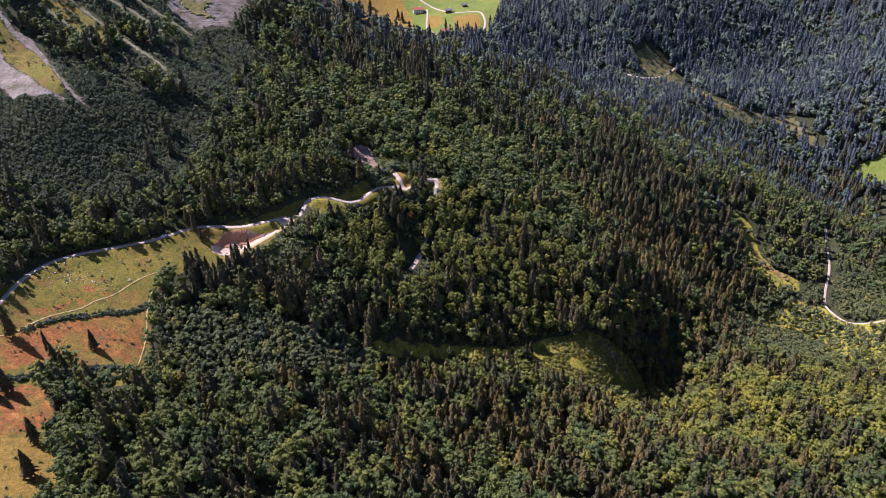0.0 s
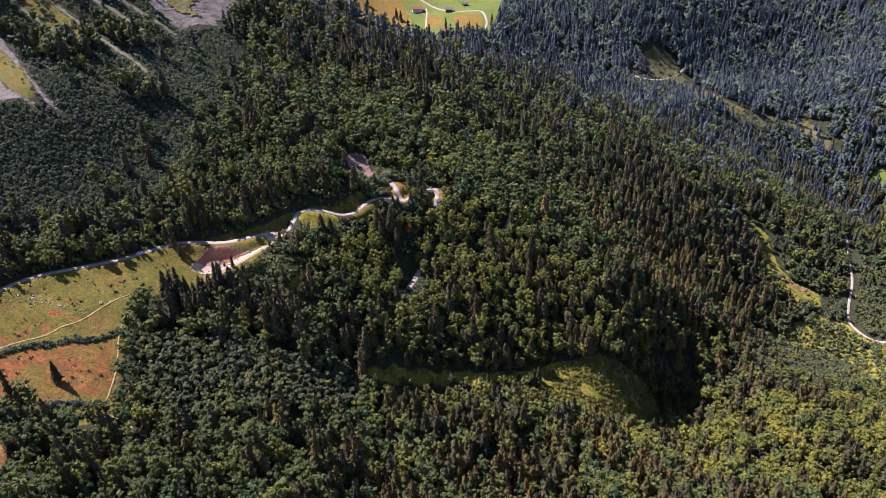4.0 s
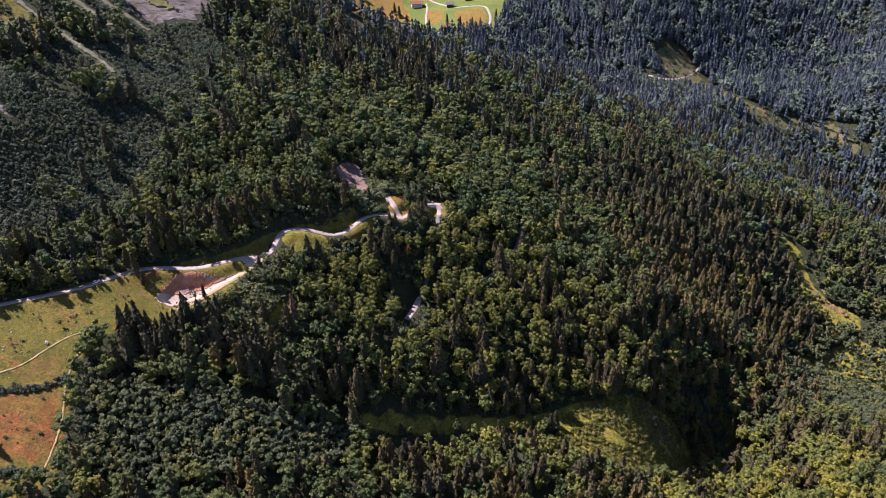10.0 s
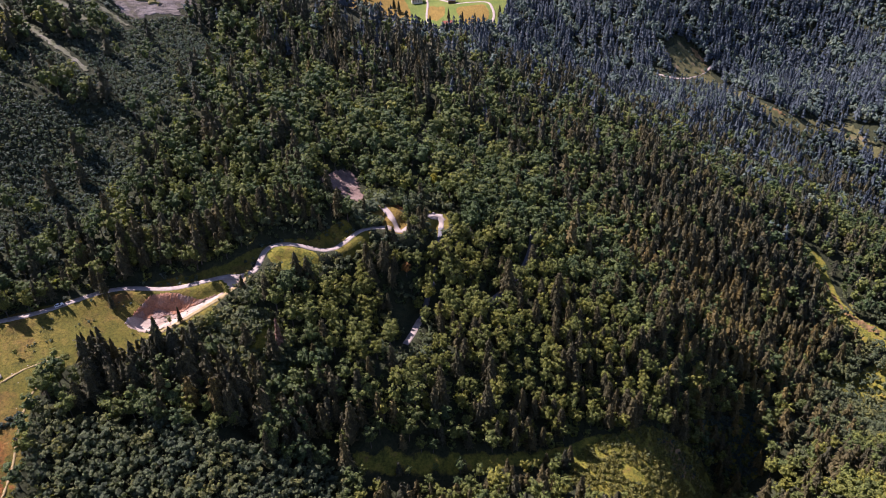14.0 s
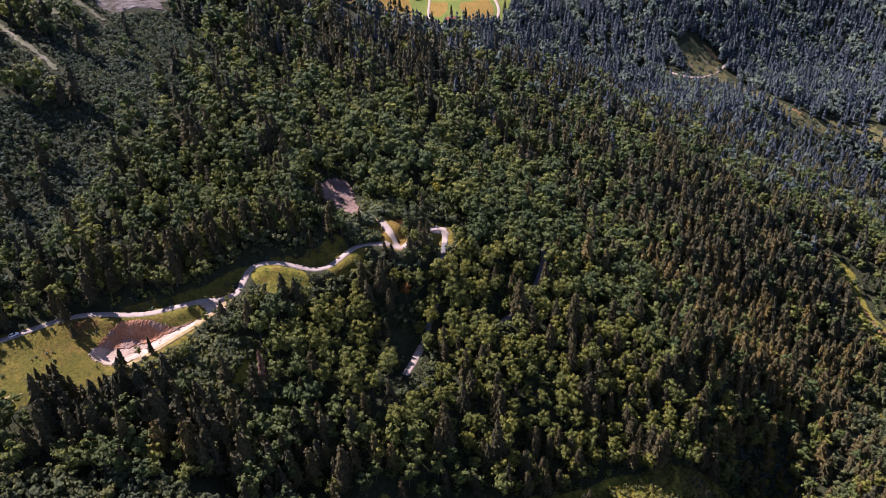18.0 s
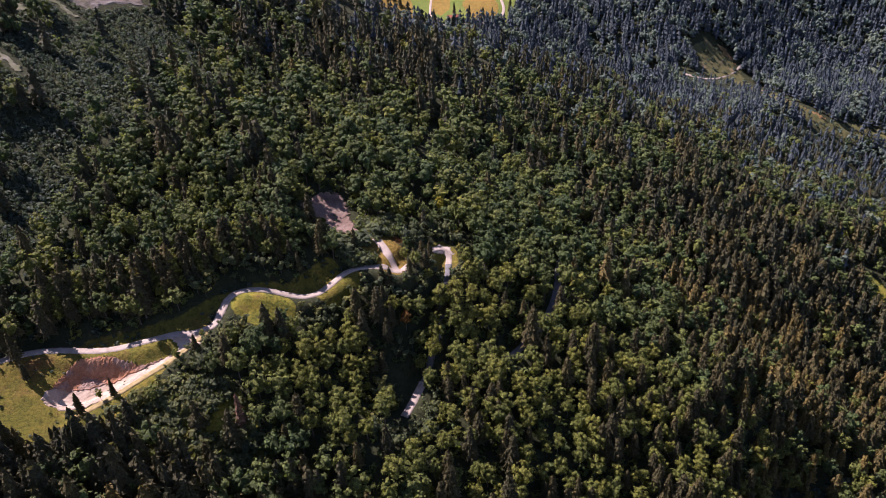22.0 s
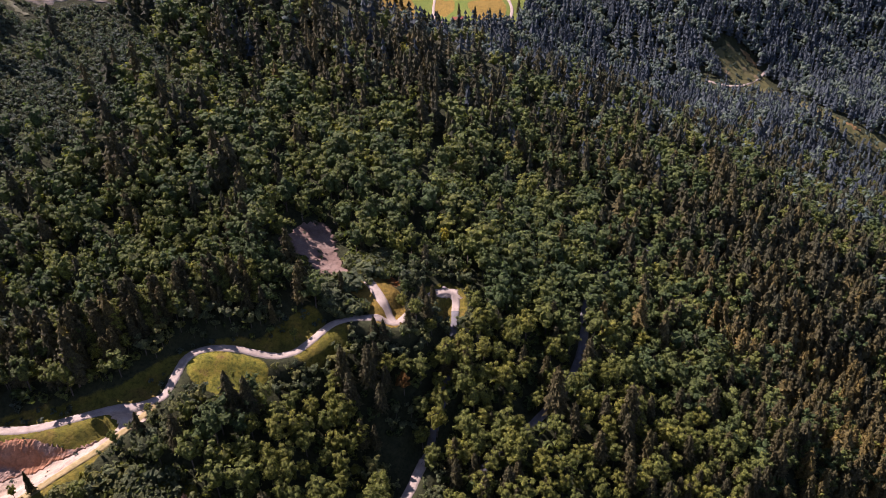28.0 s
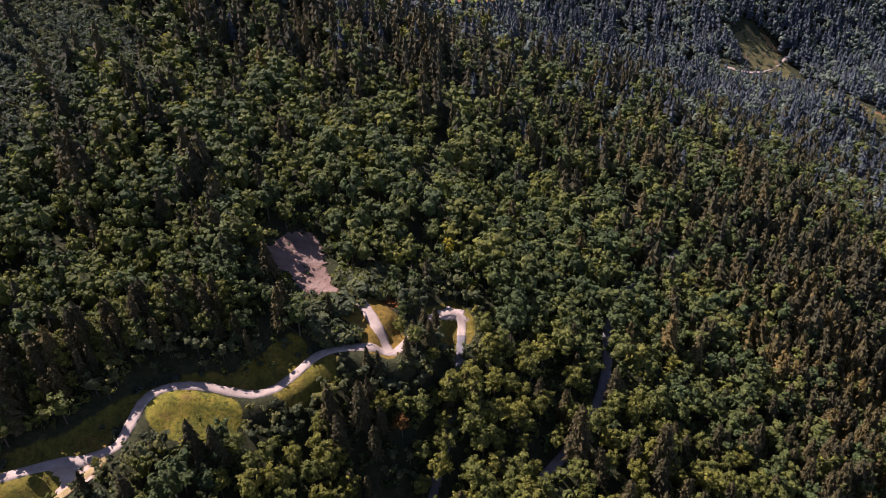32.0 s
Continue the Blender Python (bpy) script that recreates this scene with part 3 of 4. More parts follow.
    i = (np.arange(n - 1)[:, None] * k + np.arange(k - 1)).ravel()
    ob = new(name, mesh_from(name, v.reshape(-1, 3), np.stack([i, i + 1, i + k + 1, i + k], 1), [material], smooth=True))
    return tagged(ob, label, "road", kind="structure")


ribbon("road", GRAVEL_ROAD, 3.5, GRAVEL, "pale gravel forest road winding along the slope", seed=2)
ribbon("road", SPUR_TRACK, 4.0, GRAVEL, "short gravel spur towards the scree", seed=3)
ribbon("road", HAIRPIN, 3.4, GRAVEL, "gravel hairpin bend between the trees", seed=4)
ribbon("path", WOOD_TRACK, 3.2, ASPHALT, "narrow grey track down through the wood", seed=14)
ribbon("road", LOWER_ROAD, 3.8, GRAVEL, "pale gravel road between high trees", seed=15)
ribbon("road", VALLEY_ROAD, 3.8, ASPHALT, "narrow grey asphalt road in the wood", seed=5, rag=0.1)
ribbon("road", EAST_ROAD, 2.3, GRAVEL, "narrow pale track round the wooded knoll", seed=6)
ribbon("road", FAR_TRACK, 4.0, GRAVEL, "far pale track across the clearing", seed=7)
ribbon("road", [(504.8, 1251.8), (516.1, 1257.2), (529.5, 1259.5)], 4.0, GRAVEL, "short piece of pale track high in the far wood", seed=20)
ribbon("path", FOOTPATH, 1.1, EARTH, "trodden sandy footpath across the meadow", seed=8, lift=0.1, rag=0.45)
ribbon("path", EDGE_PATH, 1.0, EARTH, "trodden earth footpath along the wood's edge", seed=9, lift=0.1, rag=0.3)
ribbon("path", LOWER_TRACK, 2.7, EARTH, "rutted earth track below the gravel pit", seed=10)
ribbon("road", FARM_LANE_A, 3.6, GRAVEL, "pale farm lane in the valley meadow", seed=11)
ribbon("road", FARM_LANE_B, 3.0, GRAVEL, "pale farm lane in the valley meadow", seed=12)


def drape(name, poly, material, label, category, step=1.6, lift=0.3, rough=0.5, rag=1.5, seed=0, kind="structure"):
    """A patch of loose rock laid on the slope, with a ragged outline."""
    p = np.array(poly, float)
    x, y = np.meshgrid(np.arange(p[:, 0].min() - 3, p[:, 0].max() + 3, step), np.arange(p[:, 1].min() - 3, p[:, 1].max() + 3, step))
    n, k = x.shape
    rnd = np.random.RandomState(seed)
    x, y = x + rnd.uniform(-0.3, 0.3, x.shape) * step, y + rnd.uniform(-0.3, 0.3, x.shape) * step
    wave = np.sin(0.23 * y + 1.7 * np.sin(0.11 * x)) * 0.6 + np.sin(0.71 * y + 0.4 * x) * 0.3 + rnd.uniform(-0.3, 0.3, x.shape)
    wave2 = np.sin(0.19 * x + 1.9 * np.sin(0.13 * y)) * 0.6 + np.sin(0.83 * x - 0.3 * y) * 0.3 + rnd.uniform(-0.3, 0.3, x.shape)
    keep = inside(poly, (x + rag * wave).ravel(), (y + rag * wave2).ravel()).reshape(n, k)
    z = height(x.ravel(), y.ravel()).reshape(n, k) + lift + rnd.uniform(-rough, rough, (n, k)) * 0.5
    core = keep.copy()
    core[1:-1, 1:-1] &= keep[:-2, 1:-1] & keep[2:, 1:-1] & keep[1:-1, :-2] & keep[1:-1, 2:]
    z[~core] -= lift + rough + 0.4
    i = (np.arange(n - 1)[:, None] * k + np.arange(k - 1)).ravel()
    f = np.stack([i, i + 1, i + k + 1, i + k], 1)
    f = f[keep.ravel()[f].any(1)]
    used, inv = np.unique(f, return_inverse=True)
    v = np.stack([x.ravel(), y.ravel(), z.ravel()], 1)[used]
    ob = new(name, mesh_from(name, v, inv.reshape(f.shape), [material]))
    return tagged(ob, label, category, kind=kind)


drape("gravel_pit", PIT_RIM + PIT_FOOT, PIT, "steep bank of a gravel pit in reddish and lilac rubble", "gravel pit", step=0.6, lift=0.7, rough=0.4, rag=0.5, seed=1)
drape("gravel_pit_floor", PIT_EDGE, PIT_SAND, "pale pinkish worked floor of the gravel pit", "gravel", step=1.0, lift=0.3, rough=0.22, rag=0.6, seed=5)
drape("gravel_apron", [(-144, 487), (-136, 491), (-126, 493), (-125, 487), (-129, 482), (-133, 479), (-138, 481), (-137, 485)], PIT_SAND, "pale gravel apron between the road and the pit track", "gravel", step=0.9, lift=0.32, rough=0.12, rag=0.8, seed=25)
drape("felled_ground", FAR_CUT, STUMPS, "far felled clearing with brush and reddish soil", "clearing", step=5, lift=0.5, rough=0.9, rag=6, seed=27)
drape("gravel_turnout", [(-29.9, 563.2), (-26, 572), (-19, 579), (-11, 577), (-9, 570), (-15, 570), (-22, 566)], GRAVEL, "wide pale gravel turnout at the hairpin bend", "gravel", step=1.0, lift=0.35, rough=0.12, rag=0.6, seed=21)
drape("scree", SCREE_EDGE, SCREE, "bare grey-pink scree slope above the junction", "scree", seed=2)
drape("scree", SCAR_NORTH, SCAR, "broad pale limestone scree below the cliffs", "scree", step=2.2, rag=5, seed=3)
drape("grass_strip", SCAR_TURF, TURF, "patch of olive turf in the limestone scree", "grass", step=2.2, lift=1.3, rag=4, seed=6)
drape("scree", SCAR_UPPER, SCAR, "long pale limestone scree run on the high slope", "scree", step=1.5, rag=1.0, seed=4)
drape("scree", SCAR_LOWER, SCAR, "broad grey limestone scree run on the high slope", "scree", step=1.5, rag=1.6, seed=28)
for k, run in enumerate(HIGH_RUNS):
    ribbon("scree_run", run, (3.0, 4.4, 3.0, 3.4)[k], RAKE, "narrow run of grassy scree between scrub", seed=30 + k, lift=0.4, rag=1.5)
drape("eroded_bank", [(341.5, 707.6), (347.5, 702.1), (352, 664), (376.9, 641.8), (373.1, 633.4), (347.3, 648.1), (340.8, 682.7)], BANK, "strip of bare reddish soil in the east glade", "bank", step=2.0, rag=2, seed=16)
drape("eroded_bank", [(350.9, 1227.3), (375.4, 1222.6), (395.5, 1200.9), (383.3, 1196.5), (363.5, 1213.1)], BANK, "bare reddish soil in the far felled clearing", "bank", step=4.0, rag=3, seed=17)
drape("eroded_bank", [(416.1, 1068.7), (444.7, 1062.6), (458.4, 1050.6), (434.6, 1041.1), (417.7, 1054.6)], BANK, "bare reddish soil in the far felled clearing", "bank", step=4.0, rag=3, seed=18)
drape("eroded_bank", ERODED, BANK, "brown eroded earth bank below the cut slope", "bank", step=2.0, rag=4, seed=11)
ribbon("stream", STREAM[4:], 3.2, PIT_SAND, "pale gravel bed of a mountain stream", seed=13, rag=1.0)
drape("gravel_bank", [(186.4, 451.8), (194, 456.8), (202.3, 472.1), (197, 472.2), (190.9, 466.1)], GRAVEL, "small pale gravel bank by the stream", "gravel bank", step=1.2, rag=1.0, seed=14)
drape("gravel_bank", [(220.1, 483.2), (226.4, 487.6), (231.3, 496.4), (225.2, 493.4)], GRAVEL, "small pale gravel bank by the stream", "gravel bank", step=1.2, rag=1.0, seed=15)

# ---- trees ----
def ico(sub):
    bm = bmesh.new()
    bmesh.ops.create_icosphere(bm, subdivisions=sub, radius=1)
    v = np.array([p.co for p in bm.verts])
    f = np.array([[p.index for p in q.verts] for q in bm.faces])
    bm.free()
    return v, f


ICO = {1: ico(1), 2: ico(2)}


def join(pieces):
    """Joins (verts, triangles, slot) pieces."""
    vs, fs, ss, n = [], [], [], 0
    for v, f, s in pieces:
        vs.append(v), fs.append(f + n), ss.append(np.full(len(f), s))
        n += len(v)
    return np.concatenate(vs), np.concatenate(fs), np.concatenate(ss)


def tapered(p0, p1, r0, r1, sides=5):
    a = np.arange(sides) * 2 * np.pi / sides
    ring = np.stack([np.cos(a), np.sin(a), 0 * a], 1)
    v = np.concatenate([np.array(p0) + ring * r0, np.array(p1) + ring * r1])
    i = np.arange(sides)
    j = (i + 1) % sides
    return v, np.concatenate([np.stack([i, j, j + sides], 1), np.stack([i, j + sides, i + sides], 1)])


def leaf_clumps(rnd, centre, normal, size, spread=0.6):
    """A bent quad of leaves at each place, facing roughly outwards."""
    n = len(centre)
    nrm = normal + rnd.normal(0, spread, (n, 3))
    nrm /= np.linalg.norm(nrm, axis=1)[:, None]
    u = np.cross(nrm, rnd.normal(0, 1, (n, 3)))
    u /= np.linalg.norm(u, axis=1)[:, None]
    w = np.cross(nrm, u)
    s = size[:, None]
    a, b = rnd.uniform(0.6, 1.1, (n, 1)), rnd.uniform(0.5, 1.0, (n, 1))
    v = np.stack([centre - u * s * a, centre - w * s * b + nrm * s * 0.35, centre + u * s, centre + w * s * b + nrm * s * 0.35], 1).reshape(-1, 3)
    i = np.arange(n)[:, None] * 4
    return v, np.concatenate([i + [0, 1, 3], i + [1, 2, 3]])


def beech(seed, lobes, clumps, size, limbs=False):
    """A broadleaf tree 18 m high, 9 m wide: billows on big limbs, each a dense heart wrapped in loose leaf sprays. Returns crown and trunk."""
    rnd = np.random.RandomState(seed)
    pieces, trunk = [], []
    v0, f0 = ICO[1]
    pieces.append((v0 * [2.5, 2.5, 4.2] + [0, 0, 9.4], f0, 0))
    top = f0[v0[f0].mean(1)[:, 2] > -0.2]
    for i in range(lobes):
        a, h = i * 2.4 + rnd.uniform(-0.4, 0.4), 1 - 1.45 * (i + 0.5) / lobes
        r = math.sqrt(max(0, 1 - h * h))
        out = np.array([math.cos(a) * r, math.sin(a) * r, h])
        c = out * [3.0, 3.0, 5.0] + [0, 0, 10.6] + rnd.uniform(-0.5, 0.5, 3)
        lr = rnd.uniform(1.1, 1.75) * (7.5 / lobes) ** 0.4
        bumps = 1 + 0.25 * rnd.uniform(-1, 1, (len(v0), 1))
        pieces.append((v0 * bumps * lr * 0.82 * rnd.uniform(0.85, 1.15, 3) + c, top, 0))
        d = rnd.normal(0, 0.8, (clumps, 3)) + out * 0.6 + [0, 0, 0.4]
        d /= np.linalg.norm(d, axis=1)[:, None]
        pieces.append((*leaf_clumps(rnd, c + d * lr * rnd.uniform(0.9, 1.3, (clumps, 1)), d * 0.45 + out * 0.6 + [0, 0, 0.2], rnd.uniform(0.55, 1.25, clumps) * size, 0.38), 0))
        if limbs:
            trunk.append((*tapered((0, 0, 6 + h), c, 0.14, 0.05, 4), 0))
    trunk.append((*tapered((0, 0, -1.5), (rnd.uniform(-.2, .2), rnd.uniform(-.2, .2), 10.5), 0.32, 0.14, 5 if limbs else 3), 0))
    return join(pieces), join(trunk)


def spruce(seed, tiers, spikes, sprays=0, size=0.5):
    """A spruce 23 m high and 7 m wide: drooping, ragged tiers and sprays of needles round a straight trunk."""
    rnd = np.random.RandomState(seed)
    pieces = []
    for i in range(tiers):
        t = i / tiers
        z = 4.0 + 16.6 * t
        r = 0.35 + 3.5 * (1 - t) ** 0.72 * rnd.uniform(0.85, 1.1)
        n = 2 * spikes
        a = np.arange(n) * 2 * np.pi / n + rnd.uniform(0, 6) + rnd.uniform(-0.16, 0.16, n)
        rad = np.where(np.arange(n) % 2, 0.6, 1.0) * r * rnd.uniform(0.7, 1.15, n)
        zz = z - np.where(np.arange(n) % 2, 0.15, 0.45) * r * rnd.uniform(0.5, 1.1, n)
        ring = np.stack([np.cos(a) * rad, np.sin(a) * rad, zz], 1)
        v = np.concatenate([ring, [[rnd.uniform(-.1, .1), rnd.uniform(-.1, .1), z + min(3.4, 22.6 - z)]]])
        k = np.arange(n)
        pieces.append((v, np.stack([k, (k + 1) % n, np.full(n, n)], 1), 0))
        if sprays:
            b = rnd.uniform(0, 6.28, sprays)
            q = r * rnd.uniform(0.35, 1.0, sprays)
            c = np.stack([np.cos(b) * q, np.sin(b) * q, z + 1.5 - 0.75 * q + rnd.uniform(-.3, .3, sprays)], 1)
            d = np.stack([np.cos(b), np.sin(b), 0 * b + 0.7], 1)
            pieces.append((*leaf_clumps(rnd, c, d, rnd.uniform(0.6, 1.25, sprays) * size, 0.4), 0))
    trunk = [(*tapered((0, 0, -1.5), (0, 0, 20.5), 0.28, 0.03, 5 if sprays > 8 else 3), 0)]
    return join(pieces), join(trunk)


def shrub(seed, clumps=13):
    rnd = np.random.RandomState(seed)
    v, f = ICO[1]
    pieces = [(v[:, :] * (1 + 0.3 * rnd.uniform(-1, 1, (len(v), 1))) * [1.2, 1.2, 1.0] + [0, 0, 0.7], f[::2], 0)]
    d = rnd.normal(0, 1, (clumps, 3)) + [0, 0, 0.8]
    d /= np.linalg.norm(d, axis=1)[:, None]
    pieces.append((*leaf_clumps(rnd, d * [1.25, 1.25, 1.1] + [0, 0, 0.8], d, rnd.uniform(0.4, 0.8, clumps)), 0))
    stem = [(*tapered((0, 0, -0.5), (0, 0, 0.8), 0.08, 0.04, 4), 0)]
    return join(pieces), join(stem)


def smooth_noise(x, y, scale, seed):
    """Cheap smooth noise from a few waves, 0 to 1."""
    rnd = np.random.RandomState(seed)
    v = 0
    for _ in range(6):
        a, p, k = rnd.uniform(0, 6.28), rnd.uniform(0, 6.28), rnd.uniform(0.6, 1.6) / scale
        v = v + np.sin((x * math.cos(a) + y * math.sin(a)) * k * 6.28 + p)
    return np.clip(0.5 + v / 6, 0, 1)


def way_distance(x, y, lines):
    best = np.full(x.shape, 1e9)
    for line in lines:
        for qx, qy in along(line, 3.0):
            best = np.minimum(best, (x - qx) ** 2 + (y - qy) ** 2)
    return np.sqrt(best)


def spots(x0, x1, y0, y1, step, seed):
    rnd = np.random.RandomState(seed)
    x, y = np.meshgrid(np.arange(x0, x1, step), np.arange(y0, y1, step))
    x[1::2] += step / 2
    return (x + rnd.uniform(-.36, .36, x.shape) * step).ravel(), (y + rnd.uniform(-.36, .36, x.shape) * step).ravel()


def blob(x, y, cx, cy, rx, ry):
    return np.exp(-((x - cx) / rx) ** 2 - ((y - cy) / ry) ** 2)


def in_sight(x, y):
    """The fan of ground that the flight looks over, with a margin."""
    return (y > 190) & (y < 1400) & (x > -250 - 0.43 * (y - 225)) & (x < 310 + 0.52 * (y - 311))


def behind_ridge(x, y):
    """The back of the central hill, which no view reaches."""
    return (y > 830) & (y < 1140) & (x < 40 + 0.35 * (y - 830))


def young_edge(x, y):
    """Trees get lower towards the road cuttings and the pit uphill of them."""
    f = np.ones(x.shape)
    for line in (GRAVEL_ROAD[14:], SPUR_TRACK, HAIRPIN[3:6], LOWER_TRACK, [(-78, 566), (-60, 564)], [(-38, 474), (-31, 496)], [(-30, 560), (-10, 566)], EAST_GLADE[:6], EAST_ROAD[1:9]):
        best, dy = np.full(x.shape, 1e9), np.zeros(x.shape)
        for qx, qy in along(line, 2.0):
            d = (x - qx) ** 2 + (y - qy) ** 2
            m = d < best
            best[m], dy[m] = d[m], qy - y[m]
        f = np.where(dy > 0, np.minimum(f, np.clip(0.14 + np.sqrt(best) / 25, 0.25, 1)), f)
    for line in ([(-124, 496), (-120, 508), (-118, 515), (-112, 519), (-93, 521), (-80, 523)], [(-23, 569), (-17, 575)]):
        d = gap(x, y, line)
        f = np.where(d < 32, np.minimum(f, 0.32 + d / 36), f)
    d = gap(x, y, LOWER_ROAD)
    f = np.where((d < 26) & (x < -29) & (y > 488), np.minimum(f, 0.22 + d / 34), f)
    far = np.clip(0.45 + np.minimum(np.hypot(x - 345, (y - 1110) / 1.3), np.hypot(x - 430, (y - 1000) / 1.3)) / 140, 0, 1)
    return f * far


CLEAR = (MEADOW, PIT_EDGE, BEND_GREEN, ROAD_VERGE, SCREE_EDGE, JUNCTION_OPEN, CUT_SLOPE, FAR_GREENS, FARM, SCAR_WEST, SCAR_UPPER, SCAR_LOWER, SCAR_NORTH,
         HIGH_TURF, ERODED, LOWER_OPEN, TURNOUT_OPEN, BEND_EDGE, TERRACE, SPUR_BUSHES, SCREE_BUSHES, WEST_BRACKEN, DRY_GRASS)
SPARSE = (EAST_GREEN, FAR_CUT, EAST_GLADE, GORGE_WALL, FELLED_BANK)


def wooded(x, y, seed=1):
    ok = in_sight(x, y)
    for poly in CLEAR:
        ok &= ~inside(poly, x, y)
    chance = np.random.RandomState(seed).uniform(0, 1, len(x))
    ok &= ~(inside(FAR_CUT, x, y) & (y > 1120))
    for poly in SPARSE:
        ok &= ~(inside(poly, x, y) & (chance > (np.where(y > 900, 0.14, 0.4) if poly not in (EAST_GLADE, GORGE_WALL) else np.where(x > 300, 0.12, 0.45)) * np.where(poly is FELLED_BANK, 0.35, 1.0)))
    ok &= way_distance(x, y, (GRAVEL_ROAD, SPUR_TRACK, FAR_TRACK, *HIGH_RUNS)) > 5.0
    ok &= way_distance(x, y, (EAST_ROAD,)) > 4.6
    ok &= (way_distance(x, y, (FAR_TRACK,)) > 13.0) | (y > 1190)
    ok &= way_distance(x, y, (STREAM,)) > 3.0
    ok &= ~(behind_ridge(x, y) & (chance > 0.3))
    return ok & (way_distance(x, y, (HAIRPIN, VALLEY_ROAD[5:8], VALLEY_ROAD[1:3], LOWER_ROAD)) > 3.8) & (way_distance(x, y, (VALLEY_ROAD,)) > 2.0) & (way_distance(x, y, (WOOD_TRACK,)) > 0.9) & (way_distance(x, y, (GULLY,)) > 3.5)


def shrubland(x, y):
    """How much low scrub takes the place of tall trees."""
    s = blob(x, y, -320, 520, 110, 75) + blob(x, y, -330, 620, 90, 80) + 0.8 * blob(x, y, -300, 700, 80, 60) + 1.1 * blob(x, y, -232, 672, 48, 72) + 1.2 * blob(x, y, -262, 722, 55, 28)
    s = np.maximum(np.minimum(s, 1), 0.93 * inside(SCRUB_SLOPE, x, y))
    s -= 0.8 * blob(x, y, -325, 662, 45, 18) + 0.8 * blob(x, y, -292, 690, 50, 16) + 0.6 * blob(x, y, -275, 612, 36, 12) + 0.6 * blob(x, y, -345, 640, 30, 25)
    return np.clip(s, 0, 1)


def thicketland(x, y):
    """Young growth with small crowns below the meadow's edge and in the east valley."""
    return np.clip(1.5 * inside(YOUNG_WOOD, x, y) + 1.3 * blob(x, y, 330, 545, 75, 70) + 0.9 * blob(x, y, 400, 590, 60, 80) + 1.3 * (young_edge(x, y) < 0.70) * (y < 700), 0, 1)


def spruce_share(x, y):
    s = 0.30 + 0 * x
    s += 0.55 * blob(x, y, 220, 640, 120, 130) + 0.5 * blob(x, y, -60, 780, 90, 70) + 0.3 * (y > 850)
    s += 0.35 * blob(x, y, -150, 430, 50, 22) + 0.3 * blob(x, y, -190, 500, 60, 20) + 0.25 * blob(x, y, 20, 350, 120, 50)
    s += 0.3 * inside(HIGH_BELT, x, y)
    s -= 0.45 * blob(x, y, -20, 665, 80, 75) + 0.35 * blob(x, y, 60, 600, 80, 70) + 0.3 * blob(x, y, -160, 560, 70, 60)
    s -= 0.30 * blob(x, y, 0, 620, 90, 70) + 0.3 * blob(x, y, -60, 480, 60, 30) + 0.35 * blob(x, y, -140, 370, 60, 35) + 0.25 * blob(x, y, 240, 400, 80, 60)
    return np.clip(s + np.where(y > 850, 1.1, 0.5) * (smooth_noise(x, y, 55, 3) - 0.5), 0.03, 0.97)


def scatter(name, x, y, protos, scale, material, label, seed, smooth=False, hue=None, wide=1.0):
    """One wood: copies of the prototypes joined into one mesh."""
    rnd = np.random.RandomState(seed)
    z = height(x, y) - 0.2
    ang, s, kind = rnd.uniform(0, 6.28, len(x)), scale, rnd.randint(0, len(protos), len(x))
    slim = rnd.uniform(0.85, 1.15, len(x)) * wide
    tint = np.clip(rnd.normal(0.0, 0.16, len(x)) + 0.4 * (smooth_noise(x, y, 45, 21) - 0.5) + (0.3 if hue is None else hue), 0, 0.85)
    vs, fs, ss, ts, n = [], [], [], [], 0
    for k, (crown, trunk) in enumerate(protos):
        v, f, sl = join([(crown[0], crown[1], 0), (trunk[0], trunk[1], 1)])
        i = np.where(kind == k)[0]
        if not len(i):
            continue
        c, d = np.cos(ang[i])[:, None], np.sin(ang[i])[:, None]
        sx = (s[i] * slim[i])[:, None]
        px = (v[:, 0] * c - v[:, 1] * d) * sx + x[i][:, None]
        py = (v[:, 0] * d + v[:, 1] * c) * sx + y[i][:, None]
        pz = v[:, 2] * s[i][:, None] + z[i][:, None]
        vs.append(np.stack([px, py, pz], 2).reshape(-1, 3))
        fs.append((f[None] + (np.arange(len(i)) * len(v))[:, None, None]).reshape(-1, 3) + n)
        ss.append(np.tile(sl, len(i)))
        ts.append(np.repeat(tint[i], len(v)))
        n += len(i) * len(v)
    me = mesh_from(name, np.concatenate(vs), np.concatenate(fs), [material, BARK], np.concatenate(ss), smooth=smooth, tint=np.concatenate(ts))
    print(name, len(x), "trees", len(me.polygons), "triangles")
    return tagged(new(name, me), label, "trees", kind="stuff")


NEAR_BEECH = [beech(10 + i, 8, 9, 0.66) for i in range(8)]
MID_BEECH = [beech(16 + i, 5, 6, 0.92) for i in range(6)]
FAR_BEECH = [beech(20 + i, 3, 4, 1.3) for i in range(4)]
NEAR_SPRUCE = [spruce(30 + i, 7, 6, 5, 0.7) for i in range(6)]
MID_SPRUCE = [spruce(36 + i, 5, 5, 3, 0.9) for i in range(4)]
FAR_SPRUCE = [spruce(40 + i, 4, 5) for i in range(4)]
SHRUBS = [shrub(50 + i, 10) for i in range(5)]
rnd = np.random.RandomState(7)


